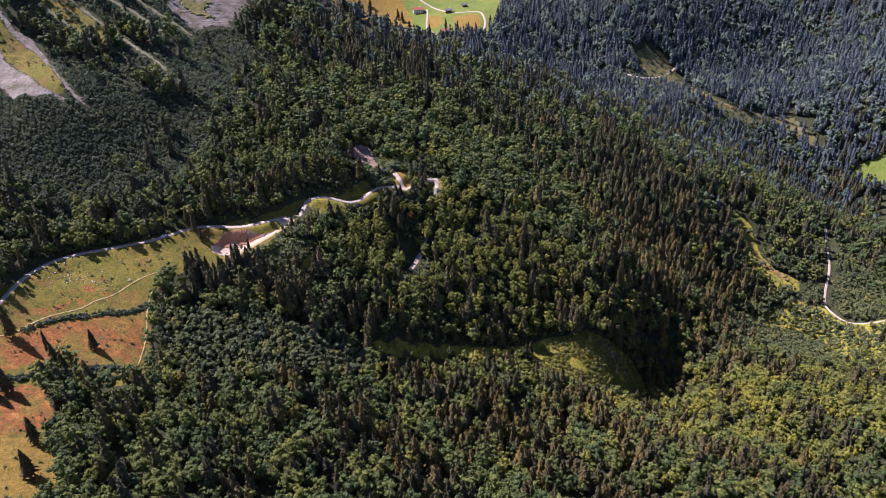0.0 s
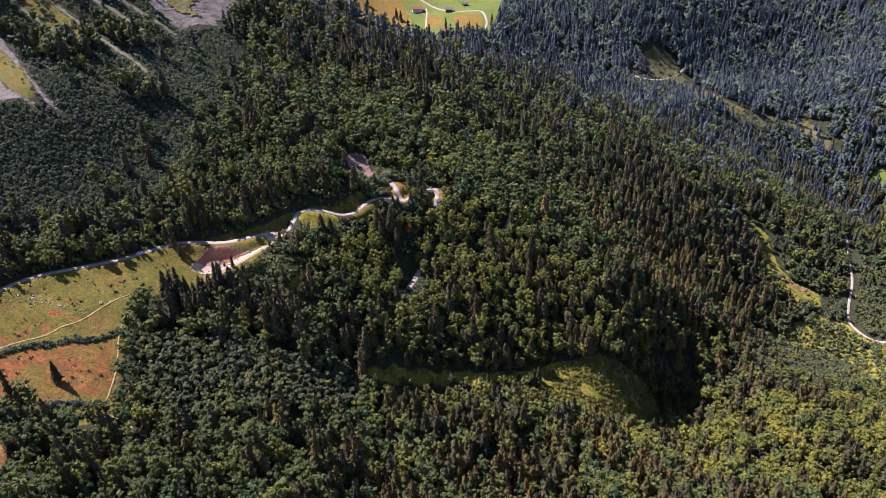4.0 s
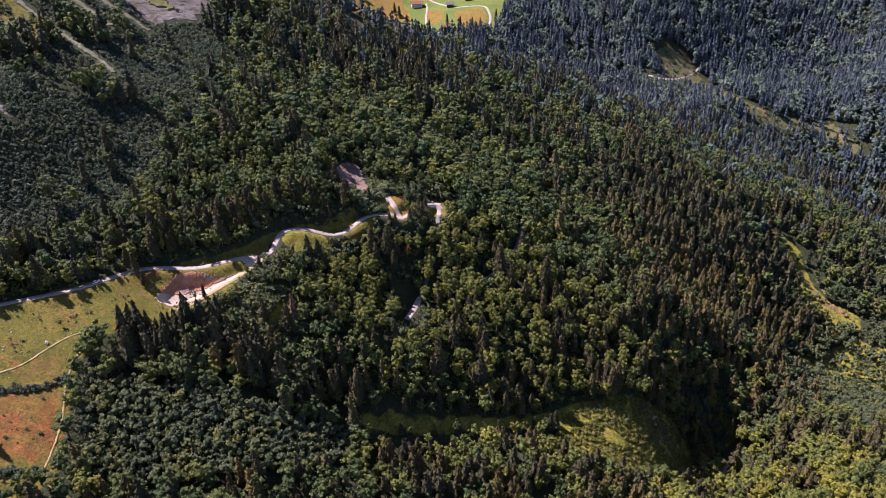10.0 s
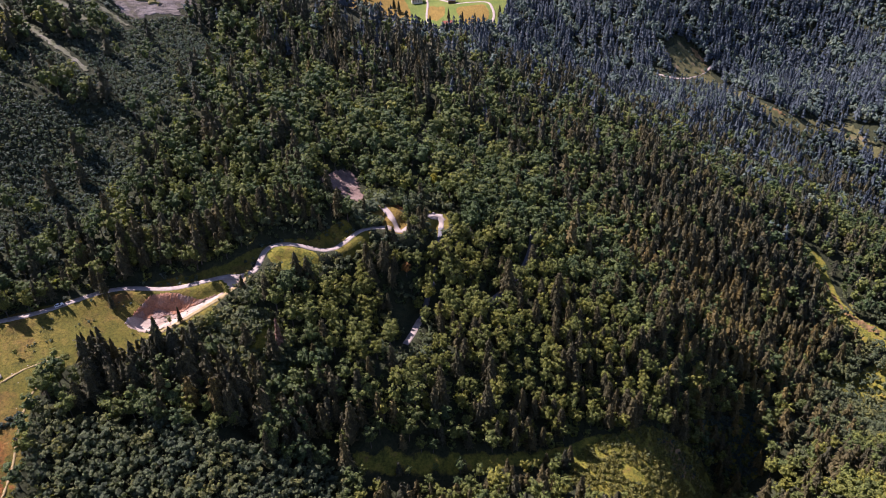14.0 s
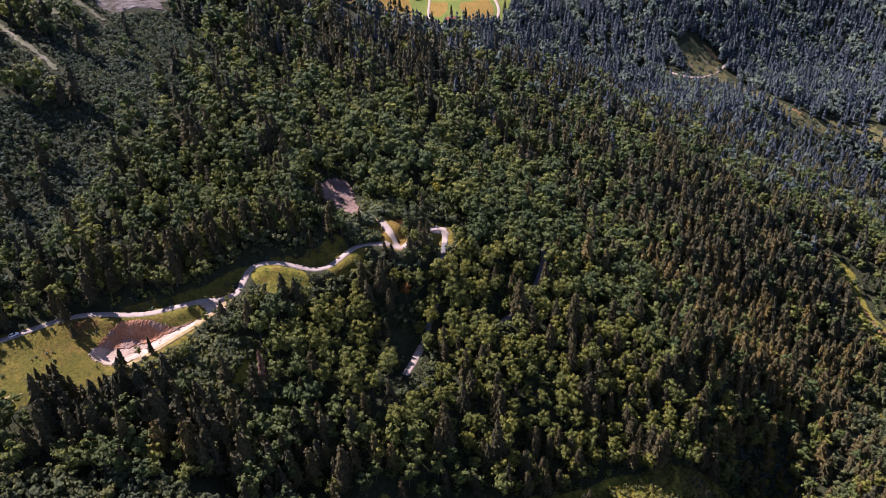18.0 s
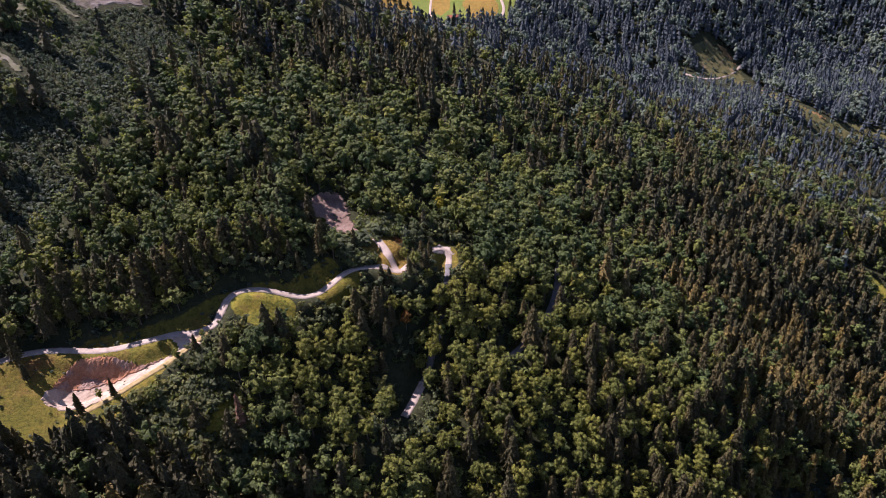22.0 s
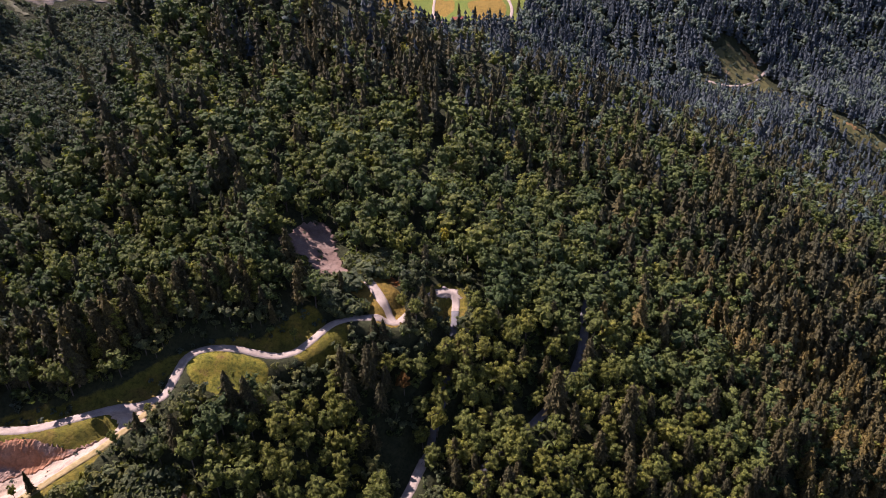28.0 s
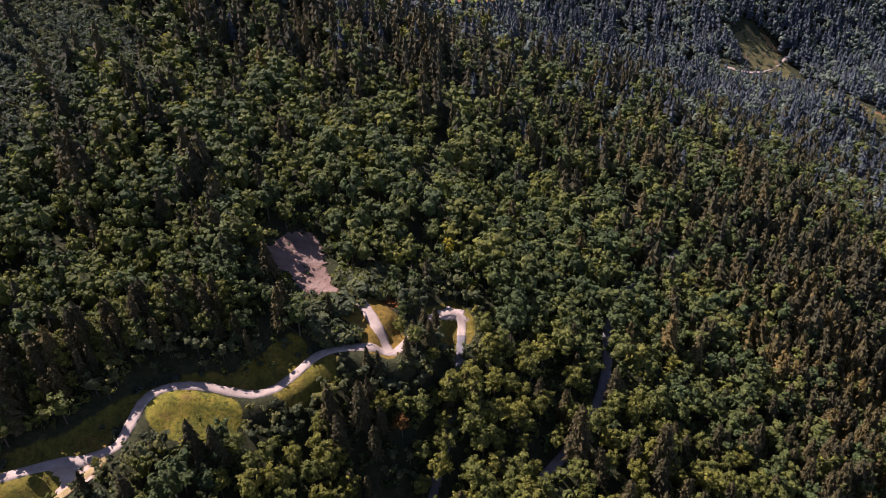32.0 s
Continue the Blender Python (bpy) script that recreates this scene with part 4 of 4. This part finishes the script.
def stand(step, seed, share):
    """Places of trees of one kind, with their sizes."""
    x, y = spots(-520, 900, 190, 1420, step, seed)
    ok = wooded(x, y, seed)
    x, y = x[ok], y[ok]
    ok = (y < 840) | (rnd.uniform(0, 1, len(x)) < 0.86)
    x, y = x[ok], y[ok]
    r = rnd.uniform(0, 1, len(x))
    ok = (r < share(x, y)) & (rnd.uniform(0, 1, len(x)) > shrubland(x, y)) & (rnd.uniform(0, 1, len(x)) > thicketland(x, y))
    x, y = x[ok], y[ok]
    return x, y, (0.76 + 0.34 * smooth_noise(x, y, 60, seed + 4)) * rnd.uniform(0.74, 1.22, len(x)) * np.clip(young_edge(x, y), 0.3, 1) * np.where(y > 840, 1.08, 1.0) * np.where(inside(HIGH_BELT, x, y), 1.2, 1.0) * np.where(inside(TERRACE_ROW, x, y), 0.7, 1.0)


def near_stretch(x, y, s, most):
    """The trees round the road bends, which the flight passes nearest: up to so many stand as things of their own."""
    i = np.where((x > -115) & (x < 150) & (y > 440) & (y < 575))[0]
    i = i[np.argsort(np.hypot(x[i] - 20, (y[i] - 490) * 1.6))][:most]
    pick = np.zeros(len(x), bool)
    pick[i] = True
    return pick


def make_tree(name, crown, trunk, material, label, category, group):
    """One tree as a thing: a base with its trunk and crown."""
    base = tagged(new(name), label, category, group)
    for part_name, (v, f, _), m, smooth in (("trunk", trunk, BARK, True), ("crown", crown, material, False)):
        ob = new(part_name, mesh_from(part_name, v, f, [m], smooth=smooth, tint=np.full(len(v), 0.5 if material is BEECH else 0.36)))
        ob.parent = base
    return base


def plant(protos, x, y, s, seed, wide=1.0):
    r = np.random.RandomState(seed)
    z = height(x, y) - 0.2
    made = []
    for k in range(len(x)):
        m = Matrix.LocRotScale((x[k], y[k], z[k]), Euler((0, 0, r.uniform(0, 6.28))), (s[k] * wide * r.uniform(.9, 1.1), s[k] * wide * r.uniform(.9, 1.1), s[k]))
        src = protos[k % len(protos)]
        if k < len(protos):
            src.matrix_basis = m
            made.append(src)
        else:
            ob = copy_thing(src, Matrix())
            ob.matrix_basis = m
            made.append(ob)
    return made


bx, by, bs = stand(7.1, 5, lambda x, y: 1 - spruce_share(x, y))
px, py, ps = stand(6.0, 6, spruce_share)
own_b, own_p = near_stretch(bx, by, bs, 290), near_stretch(px, py, ps, 280)


def spruce_hue(x, y):
    return 0.12 + 0.34 * blob(x, y, 190, 560, 170, 150) + 0.3 * blob(x, y, 60, 330, 200, 60)


def beech_hue(x, y):
    return 0.20 + 0.46 * blob(x, y, 240, 400, 170, 90) + 0.25 * blob(x, y, 60, 470, 80, 60)


for lo, hi, own, x, y, s, protos, mat, label, name in (
        (0, 640, own_p, px, py, ps, NEAR_SPRUCE, SPRUCE, "dense brownish green spruce wood on the slope", "spruce_wood"),
        (640, 900, own_p, px, py, ps, MID_SPRUCE, SPRUCE, "dark green spruce wood on the hill's shoulder", "spruce_wood"),
        (900, 9999, own_p, px, py, ps, FAR_SPRUCE, HAZE_NEEDLES, "far dark haze-tinted spruce wood across the valley", "spruce_wood"),
        (0, 600, own_b, bx, by, bs, NEAR_BEECH, BEECH, "dense green broadleaf wood on the slope", "broadleaf_wood"),
        (600, 900, own_b, bx, by, bs, MID_BEECH, BEECH, "dense broadleaf wood on the central hill", "broadleaf_wood"),
        (900, 9999, own_b, bx, by, bs, FAR_BEECH, HAZE_LEAVES, "far haze-tinted broadleaf wood across the valley", "broadleaf_wood")):
    # Ragged border, so the haze-tinted colours begin without a hard line.
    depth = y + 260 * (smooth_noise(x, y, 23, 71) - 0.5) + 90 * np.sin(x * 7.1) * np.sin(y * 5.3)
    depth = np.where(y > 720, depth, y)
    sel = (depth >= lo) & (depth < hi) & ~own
    hue = (spruce_hue if mat in (SPRUCE, HAZE_NEEDLES) else beech_hue)(x[sel], y[sel])
    scatter(name, x[sel], y[sel], protos, s[sel], mat, label, 3, hue=hue, wide=1.36 if mat in (SPRUCE, HAZE_NEEDLES) else 1.14)

BEECH_THINGS = [make_tree("broadleaf_tree", *beech(60 + i, 14, 24, 0.42, True), BEECH, "green broadleaf tree with a lobed, rounded crown", "tree", "trees of the wood") for i in range(6)]
SPRUCE_THINGS = [make_tree("spruce_tree", *spruce(70 + i, 12, 8, 16, 0.5), SPRUCE, "brownish green spruce with drooping ragged tiers", "tree", "trees of the wood") for i in range(6)]
plant(BEECH_THINGS, bx[own_b], by[own_b], bs[own_b] * 0.93, 11, 1.08)
plant(SPRUCE_THINGS, px[own_p], py[own_p], ps[own_p], 12, 1.32)

sx, sy = spots(-520, -170, 430, 800, 2.65, 6)
ok = wooded(sx, sy)
sx, sy = sx[ok], sy[ok]
keep = np.random.RandomState(8).uniform(0, 1, len(sx)) < shrubland(sx, sy)
sx, sy = sx[keep], sy[keep]
scatter("scrub", sx, sy, SHRUBS, np.random.RandomState(9).uniform(0.7, 1.5, len(sx)), SHRUB, "low dark green scrub on the open slope", 4)
sx, sy = spots(-240, 470, 320, 680, 3.9, 8)
ok = wooded(sx, sy)
sx, sy = sx[ok], sy[ok]
keep = np.random.RandomState(8).uniform(0, 1, len(sx)) < thicketland(sx, sy)
sx, sy = sx[keep], sy[keep]
scatter("thicket", sx, sy, FAR_BEECH, np.random.RandomState(9).uniform(0.38, 0.64, len(sx)) * np.clip(young_edge(sx, sy) / 0.65, 0.5, 1.1), THICKET, "dense thicket of young grey-green broadleaf trees", 4, wide=1.25)

sx, sy = spots(-330, 180, 430, 625, 6.2, 18)
ok = wooded(sx, sy, 4) & (shrubland(sx, sy) < 0.4)
sx, sy = sx[ok], sy[ok]
scatter("undergrowth", sx, sy, SHRUBS, np.random.RandomState(19).uniform(1.3, 2.6, len(sx)) * young_edge(sx, sy), BEECH, "leafy green undergrowth between the trees", 5, hue=0.1)

sx, sy = spots(-200, 300, -80, 195, 15.0, 28)
scatter("broadleaf_wood", sx, sy, FAR_BEECH, np.random.RandomState(29).uniform(1.1, 1.5, len(sx)), BEECH, "broadleaf wood on the slope below the flight's start", 6, wide=1.2)

# ---- single trees, hedges and stones on the open ground ----
def part(name, bm, material, parent, label="", smooth=False):
    """Links a bmesh as one mesh object under a thing or a part."""
    me = bpy.data.meshes.new(name)
    bm.normal_update()
    bm.to_mesh(me)
    bm.free()
    me.materials.append(material)
    for p in me.polygons:
        p.use_smooth = smooth
    ob = new(name, me)
    ob.parent = parent
    return tagged(ob, label)


def single_trees(kind, places, label, group):
    src = (SPRUCE_THINGS if kind == "spruce" else BEECH_THINGS)
    girth = 1.3 if kind == "spruce" else 1.0
    for k, (x, y, s, wide) in enumerate(places):
        z = float(height(np.array([x]), np.array([y]))[0]) - 0.2
        ob = copy_thing(src[k % len(src)], Matrix())
        ob.matrix_basis = Matrix.LocRotScale((x, y, z), Euler((0, 0, k * 1.7)), (s * wide * girth, s * wide * girth, s))
        tagged(ob, label, "tree", group)


single_trees("spruce", [(-229, 347, 0.72, 1.0), (-274, 342, 1.15, 0.9), (-250, 335, 0.85, 0.55), (-254, 297, 0.9, 1.1), (-259, 292, 0.8, 1.1), (-238, 321, 1.0, 0.9),
                        (-231, 316, 0.95, 0.9), (-196, 433, 0.6, 0.8), (-193, 437, 0.55, 0.8), (-212, 238, 0.9, 1.0), (-222, 262, 0.8, 1.1)],
             "dark green spruce standing alone on the dry meadow", "trees on the meadow")
single_trees("spruce", [(-157, 461, 0.5, 0.7), (-167, 451, 0.6, 0.9), (-199, 470, 0.75, 0.9), (-205, 474, 0.8, 0.8), (-193, 463, 0.5, 0.9), (-126, 481, 0.5, 1.0), (-62, 552, 0.55, 0.8), (-88, 533, 0.6, 0.7)],
             "dark green spruce beside the gravel road", "trees beside the road")
single_trees("broadleaf", [(-162, 459, 0.4, 0.9), (-133, 476, 0.5, 0.9), (-125, 489, 0.35, 1.0), (-80, 531, 0.45, 1.0), (-240, 447, 0.9, 1.0), (-231, 452, 0.85, 1.1), (-100, 509, 0.3, 1.0), (-226, 424, 0.3, 1.0)],
             "small green broadleaf tree beside the gravel road", "trees beside the road")
single_trees("broadleaf", [(-268, 433, 0.95, 1.2), (-262, 437, 0.8, 1.2), (-275, 437, 0.85, 1.1)], "large green broadleaf tree between the road and the wood", "trees beside the road")

for kind, crown, trunk, m, label, place, s in (
        ("dead_spruce", *spruce(90, 8, 5, 8, 0.4), DEAD, "dead greyish pink spruce standing among green trees", (-103, 456), 0.95),
        ("broadleaf_tree", *beech(91, 14, 24, 0.42, True), RUST, "rusty brown broadleaf tree in the wood", (-35, 521), 0.75),
        ("broadleaf_tree", *beech(92, 14, 24, 0.42, True), YELLOW, "bright yellow-green broadleaf tree in the wood", (139, 504), 0.9),
        ("broadleaf_tree", *beech(93, 14, 24, 0.42, True), YELLOW, "bright yellow-green broadleaf tree above the junction", (-18, 604), 0.7)):
    ob = make_tree(kind, crown, trunk, m, label, "tree", "trees of the wood")
    ob.matrix_basis = Matrix.LocRotScale((*place, float(height(np.array([place[0]]), np.array([place[1]]))[0]) - 0.2), Euler(), (s, s, s))
edge_x, edge_y = along([(-190, 486), (-171, 491), (-154, 497), (-140, 504), (-132, 514), (-122, 523), (-108, 530), (-92, 533)], 3.4).T
er = np.random.RandomState(17)
for row in (1, 2, 3):
    for kind, odd in (("spruce", 0), ("broadleaf", 1)):
        single_trees(kind, [(x + er.uniform(-1, 1) - 2 * row, y + er.uniform(-1, 1) + 4.2 * row, er.uniform(0.40, 0.55) * (1 + 0.3 * row), er.uniform(0.95, 1.2))
                            for k, (x, y) in enumerate(zip(edge_x, edge_y)) if (k % 3 == 1) == bool(odd)],
                     "dark " + ("spruce" if not odd else "broadleaf tree") + " at the wood's edge above the road", "trees beside the road")
single_trees("spruce", [(-27, 553, 0.62, 1.1), (-31, 547, 0.55, 1.1), (-23, 558, 0.5, 1.1), (-25, 549, 0.6, 1.1), (-33, 538, 0.5, 1.1), (-43, 533, 0.55, 1.1), (-47, 534, 0.45, 1.1)],
             "dark spruce below the hairpin bend", "trees beside the road")
single_trees("broadleaf", [(-4, 565, 0.8, 1.2), (-2, 557, 0.85, 1.2), (3, 561, 0.85, 1.2), (-36, 551, 0.6, 1.1)],
             "green broadleaf tree beside the hairpin bend", "trees beside the road")


def hedge(name, line, width, step, size, label, seed):
    r = np.random.RandomState(seed)
    p = along(line, step)
    p = p + r.uniform(-width, width, p.shape)
    keep = r.uniform(0, 1, len(p)) < 0.9
    return scatter(name, p[keep, 0], p[keep, 1], SHRUBS, r.uniform(0.6, 1.3, keep.sum()) * size, SHRUB, label, seed)


hedge("hedge", [(-272, 349), (-264, 358), (-257, 368), (-239, 376), (-217, 387), (-212, 393)], 1.8, 0.45, 0.9, "low dark hedge of shrubs along a meadow bank", 31)
hedge("hedge", [(-262, 305), (-253, 310), (-239, 319), (-224, 328), (-201, 337)], 2.6, 0.35, 1.0, "dense dark shrub belt below the bracken field", 32)
hedge("hedge", [(-206, 418), (-209, 398), (-203, 372), (-198, 352)], 1.0, 2.2, 0.6, "row of small shrubs along the path's edge", 33)


def loose_shrubs(name, poly, count, size, label, seed, material=SHRUB, hue=0.3, patchy=0.42):
    r = np.random.RandomState(seed)
    p = np.array(poly, float)
    x, y = r.uniform(p[:, 0].min(), p[:, 0].max(), count * 3), r.uniform(p[:, 1].min(), p[:, 1].max(), count * 3)
    ok = inside(poly, x, y) & (way_distance(x, y, (GRAVEL_ROAD, LOWER_TRACK, FOOTPATH, EAST_ROAD)) > 3)
    ok &= smooth_noise(x, y, 30, seed) > patchy
    x, y = x[ok][:count], y[ok][:count]
    return scatter(name, x, y, SHRUBS, r.uniform(0.35, 1.2, len(x)) * size, material, label, seed, hue=hue)


loose_shrubs("meadow_shrubs", MEADOW, 1000, 0.6, "scattered low shrubs and tussocks on the meadow", 41)
loose_shrubs("slope_shrubs", CUT_SLOPE, 1700, 1.0, "young yellow-green shrubs growing on the cut slope", 42, THICKET, 0.75, 0.0)
loose_shrubs("bank_shrubs", FELLED_BANK, 800, 2.0, "young bushes growing over the felled bank", 62, THICKET, 0.35, 0.12)
loose_shrubs("gorge_shrubs", GORGE_WALL, 520, 1.6, "low green shrubs on the shaded gorge wall", 49, SHRUB, 0.3, 0.0)
loose_shrubs("turf_shrubs", HIGH_TURF, 420, 1.1, "dark scrub spreading over high turf", 50)
loose_shrubs("turf_shrubs", SCAR_WEST, 120, 0.9, "dark scrub spreading over the turf between scree runs", 51)
loose_shrubs("bank_shrubs", ERODED, 70, 0.9, "shrubs on the eroded bank", 43)
loose_shrubs("valley_shrubs", EAST_GREEN, 700, 1.1, "bushes on the green valley floor", 44, THICKET)
loose_shrubs("far_shrubs", FAR_CUT, 400, 1.5, "low bushes in the far felled clearing", 45)
loose_shrubs("verge_shrubs", ROAD_VERGE, 220, 0.9, "low shrubs on the road verge", 46)
loose_shrubs("junction_shrubs", SPUR_BUSHES, 150, 2.6, "dense light green bushes beside the gravel spur", 63, THICKET, 0.35, 0.0)
loose_shrubs("junction_shrubs", SCREE_BUSHES, 130, 2.8, "tall light green bushes between scree and spur", 64, THICKET, 0.4, 0.0)
loose_shrubs("junction_shrubs", [(-62, 548), (-70, 560), (-60, 566), (-50, 562), (-54, 550)], 60, 1.1, "dense bushes below the scree", 47, THICKET)
loose_shrubs("scree_shrubs", SCREE_EDGE, 14, 0.8, "a few shrubs rooted in the scree", 48)

STONE = mottled("pale_limestone", [(0.3, (0.24, 0.215, 0.18)), (0.7, (0.40, 0.365, 0.31))], 0.9, fine=6.0)


def boulder_mesh(seed):
    r = np.random.RandomState(seed)
    v, f = ICO[2]
    v = v * (1 + 0.22 * r.uniform(-1, 1, (len(v), 1))) * [1.0, r.uniform(0.6, 0.9), r.uniform(0.45, 0.7)]
    return mesh_from("boulder", v, f, [STONE])


BOULDERS = [boulder_mesh(80 + i) for i in range(5)]
r = np.random.RandomState(81)
for k in range(70):
    if k == 0:
        x, y, s = -229, 411.5, 1.5
    elif k < 42:
        x, y, s = r.normal(-258, 13), r.normal(405, 6), r.uniform(0.25, 0.85)
    else:
        x, y, s = r.uniform(-285, -205), r.uniform(350, 440), r.uniform(0.2, 0.5)
    ob = new("boulder", BOULDERS[k % 5])
    ob.location = (x, y, float(height(np.array([x]), np.array([y]))[0]) + 0.15 * s)
    ob.rotation_euler = (0, 0, r.uniform(0, 6.28))
    ob.scale = (s, s, s)
    tagged(ob, "pale limestone boulder half sunk in the grass", "boulder", "boulders on the meadow")


# ---- farmsteads in the valley ----
def plain(name, col, rough=0.8):
    return mottled(name, [(0.3, tuple(c * 0.8 for c in col)), (0.7, col)], 0.8, rough, fine=6.0, fine_mix=0.25, bump_dist=0.03)


PLASTER, TIMBER, ROOF_RED, ROOF_DARK = plain("white_plaster", (0.75, 0.72, 0.66)), plain("brown_timber", (0.16, 0.09, 0.05)), plain("red_tiles", (0.26, 0.09, 0.06)), plain("grey_shingles", (0.12, 0.12, 0.13))
DARK_GLASS = plain("window_glass", (0.03, 0.035, 0.04), 0.1)


def box(bm, x0, x1, y0, y1, z0, z1):
    v = [bm.verts.new((x, y, z)) for z in (z0, z1) for x, y in ((x0, y0), (x1, y0), (x1, y1), (x0, y1))]
    for f in ((3, 2, 1, 0), (4, 5, 6, 7), (0, 1, 5, 4), (1, 2, 6, 5), (2, 3, 7, 6), (3, 0, 4, 7)):
        bm.faces.new([v[i] for i in f])


def farmhouse(x, y, turn, long, deep, tall, roof_mat, wall_mat, label):
    z = float(height(np.array([x]), np.array([y]))[0])
    base = tagged(new("farmhouse"), label, "house", "houses in the valley")
    base.matrix_basis = pose(x, y, z, 0, 0, turn)
    bm = bmesh.new()
    box(bm, -long / 2, long / 2, -deep / 2, deep / 2, -3, tall * 0.5)
    part("ground_storey", bm, PLASTER if wall_mat is not TIMBER else TIMBER, base)
    bm = bmesh.new()
    L, D, H, R = long / 2 - 0.003, deep / 2 - 0.003, tall, tall + deep * 0.28
    v = [bm.verts.new(c) for c in ((-L, -D, H * .5), (L, -D, H * .5), (L, D, H * .5), (-L, D, H * .5), (-L, -D, H), (L, -D, H), (L, D, H), (-L, D, H), (-L, 0, R), (L, 0, R))]
    for f in ((0, 1, 5, 4), (2, 3, 7, 6), (1, 2, 6, 9, 5), (3, 0, 4, 8, 7)):
        bm.faces.new([v[i] for i in f])
    part("upper_storey", bm, wall_mat, base)
    for s in (-1, 1):
        bm = bmesh.new()
        e, o = D + 1.3, L + 1.4
        drop = R - (R - H) * e / D
        q = [(-o, 0, R + .05), (o, 0, R + .05), (o, s * e, drop), (-o, s * e, drop)]
        v = [bm.verts.new(c) for c in q] + [bm.verts.new((c[0], c[1], c[2] + 0.3)) for c in q]
        for f in ((0, 1, 2, 3), (7, 6, 5, 4), (0, 4, 5, 1), (1, 5, 6, 2), (2, 6, 7, 3), (3, 7, 4, 0)):
            bm.faces.new([v[i] for i in f])
        part("roof_slope", bm, roof_mat, base)
    for row, zz in enumerate((tall * 0.2, tall * 0.66)):
        for k in range(4):
            bm = bmesh.new()
            cx = -long * 0.36 + k * long * 0.24
            box(bm, cx - 0.6, cx + 0.6, -deep / 2 - 0.06, -deep / 2 + 0.05, zz, zz + 1.4)
            part("window", bm, DARK_GLASS, base)
    bm = bmesh.new()
    box(bm, long * 0.15, long * 0.15 + 0.9, 0.4, 1.3, R - 1, R + 1.3)
    part("chimney", bm, PLASTER, base)


farmhouse(-52, 1321, 8, 17, 10, 5.5, ROOF_RED, PLASTER, "white farmhouse with a red tiled roof in the meadow")
farmhouse(4, 1303, -4, 11, 8, 5, ROOF_DARK, TIMBER, "brown timber farmhouse with a grey roof in the meadow")
farmhouse(33, 1330, 20, 8, 6, 3.5, ROOF_DARK, TIMBER, "small timber hay barn in the meadow")
farmhouse(-4, 1212, 5, 12, 8, 4.5, ROOF_RED, TIMBER, "timber chalet with a red roof by the lane")
single_trees("spruce", [(-2, 1228, 0.8, 0.8), (18, 1205, 0.9, 0.8), (36, 1196, 0.95, 0.8), (-30, 1222, 0.8, 0.9), (48, 1190, 1.0, 0.8), (74, 1222, 1.0, 0.8), (-80, 1290, 0.9, 1.0), (-88, 1300, 0.9, 1.0), (-140, 1330, 0.8, 1.0)],
             "spruce beside the valley lane", "trees in the valley")

# ---- parked cars ----
TYRE, CHROME = plain("tyre_rubber", (0.03, 0.03, 0.03)), plain("light_alloy", (0.5, 0.5, 0.5), 0.3)


def car(x, y, turn, paint, label):
    z = float(height(np.array([x]), np.array([y]))[0]) + 0.3
    base = tagged(new("car"), label, "car", "cars on the roads")
    base.matrix_basis = pose(x, y, z, 0, 0, turn)
    m, nt, b = mat_base("car_paint", 0.25)
    b.inputs["Base Color"].default_value = (*paint, 1)
    prof = [(-2.15, 0.35), (-2.2, 0.75), (-2.05, 0.95), (-1.1, 1.0), (1.0, 1.02), (1.95, 0.85), (2.2, 0.65), (2.15, 0.35)]
    bm = bmesh.new()
    rows = [[bm.verts.new((px, s * (0.88 if pz > 0.9 else 0.92), pz)) for px, pz in prof] for s in (-1, 1)]
    bm.faces.new(rows[0])
    bm.faces.new(rows[1][::-1])
    for i in range(len(prof)):
        j = (i + 1) % len(prof)
        bm.faces.new((rows[0][i], rows[1][i], rows[1][j], rows[0][j]))
    part("body", bm, m, base)
    bm = bmesh.new()
    v = [bm.verts.new(c) for c in ((-1.9, -.82, .97), (.9, -.82, .97), (.9, .82, .97), (-1.9, .82, .97), (-1.5, -.66, 1.45), (.2, -.66, 1.45), (.2, .66, 1.45), (-1.5, .66, 1.45))]
    for f in ((4, 5, 6, 7), (0, 1, 5, 4), (1, 2, 6, 5), (2, 3, 7, 6), (3, 0, 4, 7)):
        bm.faces.new([v[i] for i in f])
    part("cabin_glass", bm, DARK_GLASS, base)
    bm = bmesh.new()
    box(bm, -1.48, 0.16, -0.64, 0.64, 1.44, 1.5)
    part("roof_panel", bm, m, base)
    for wx in (-1.35, 1.35):
        for s in (-1, 1):
            bm = bmesh.new()
            bmesh.ops.create_cone(bm, cap_ends=True, segments=14, radius1=0.33, radius2=0.33, depth=0.22, matrix=pose(wx, s * 0.84, 0.33, 90))
            wheel = part("wheel", bm, TYRE, base)
            bm = bmesh.new()
            bmesh.ops.create_cone(bm, cap_ends=True, segments=12, radius1=0.2, radius2=0.17, depth=0.04, matrix=pose(wx, s * 0.96, 0.33, 90))
            part("rim", bm, CHROME, wheel)
    for s in (-1, 1):
        for px, name in ((2.18, "headlight"), (-2.2, "tail_light")):
            bm = bmesh.new()
            box(bm, px - 0.04, px + 0.04, s * 0.66 - 0.16, s * 0.66 + 0.16, 0.62, 0.76)
            part(name, bm, CHROME if name == "headlight" else ROOF_RED, base)


car(-218.5, 458.0, 42, (0.75, 0.75, 0.74), "white car parked on the gravel forest road")
car(39, 544, 62, (0.03, 0.032, 0.04), "dark car on the asphalt road in the wood")
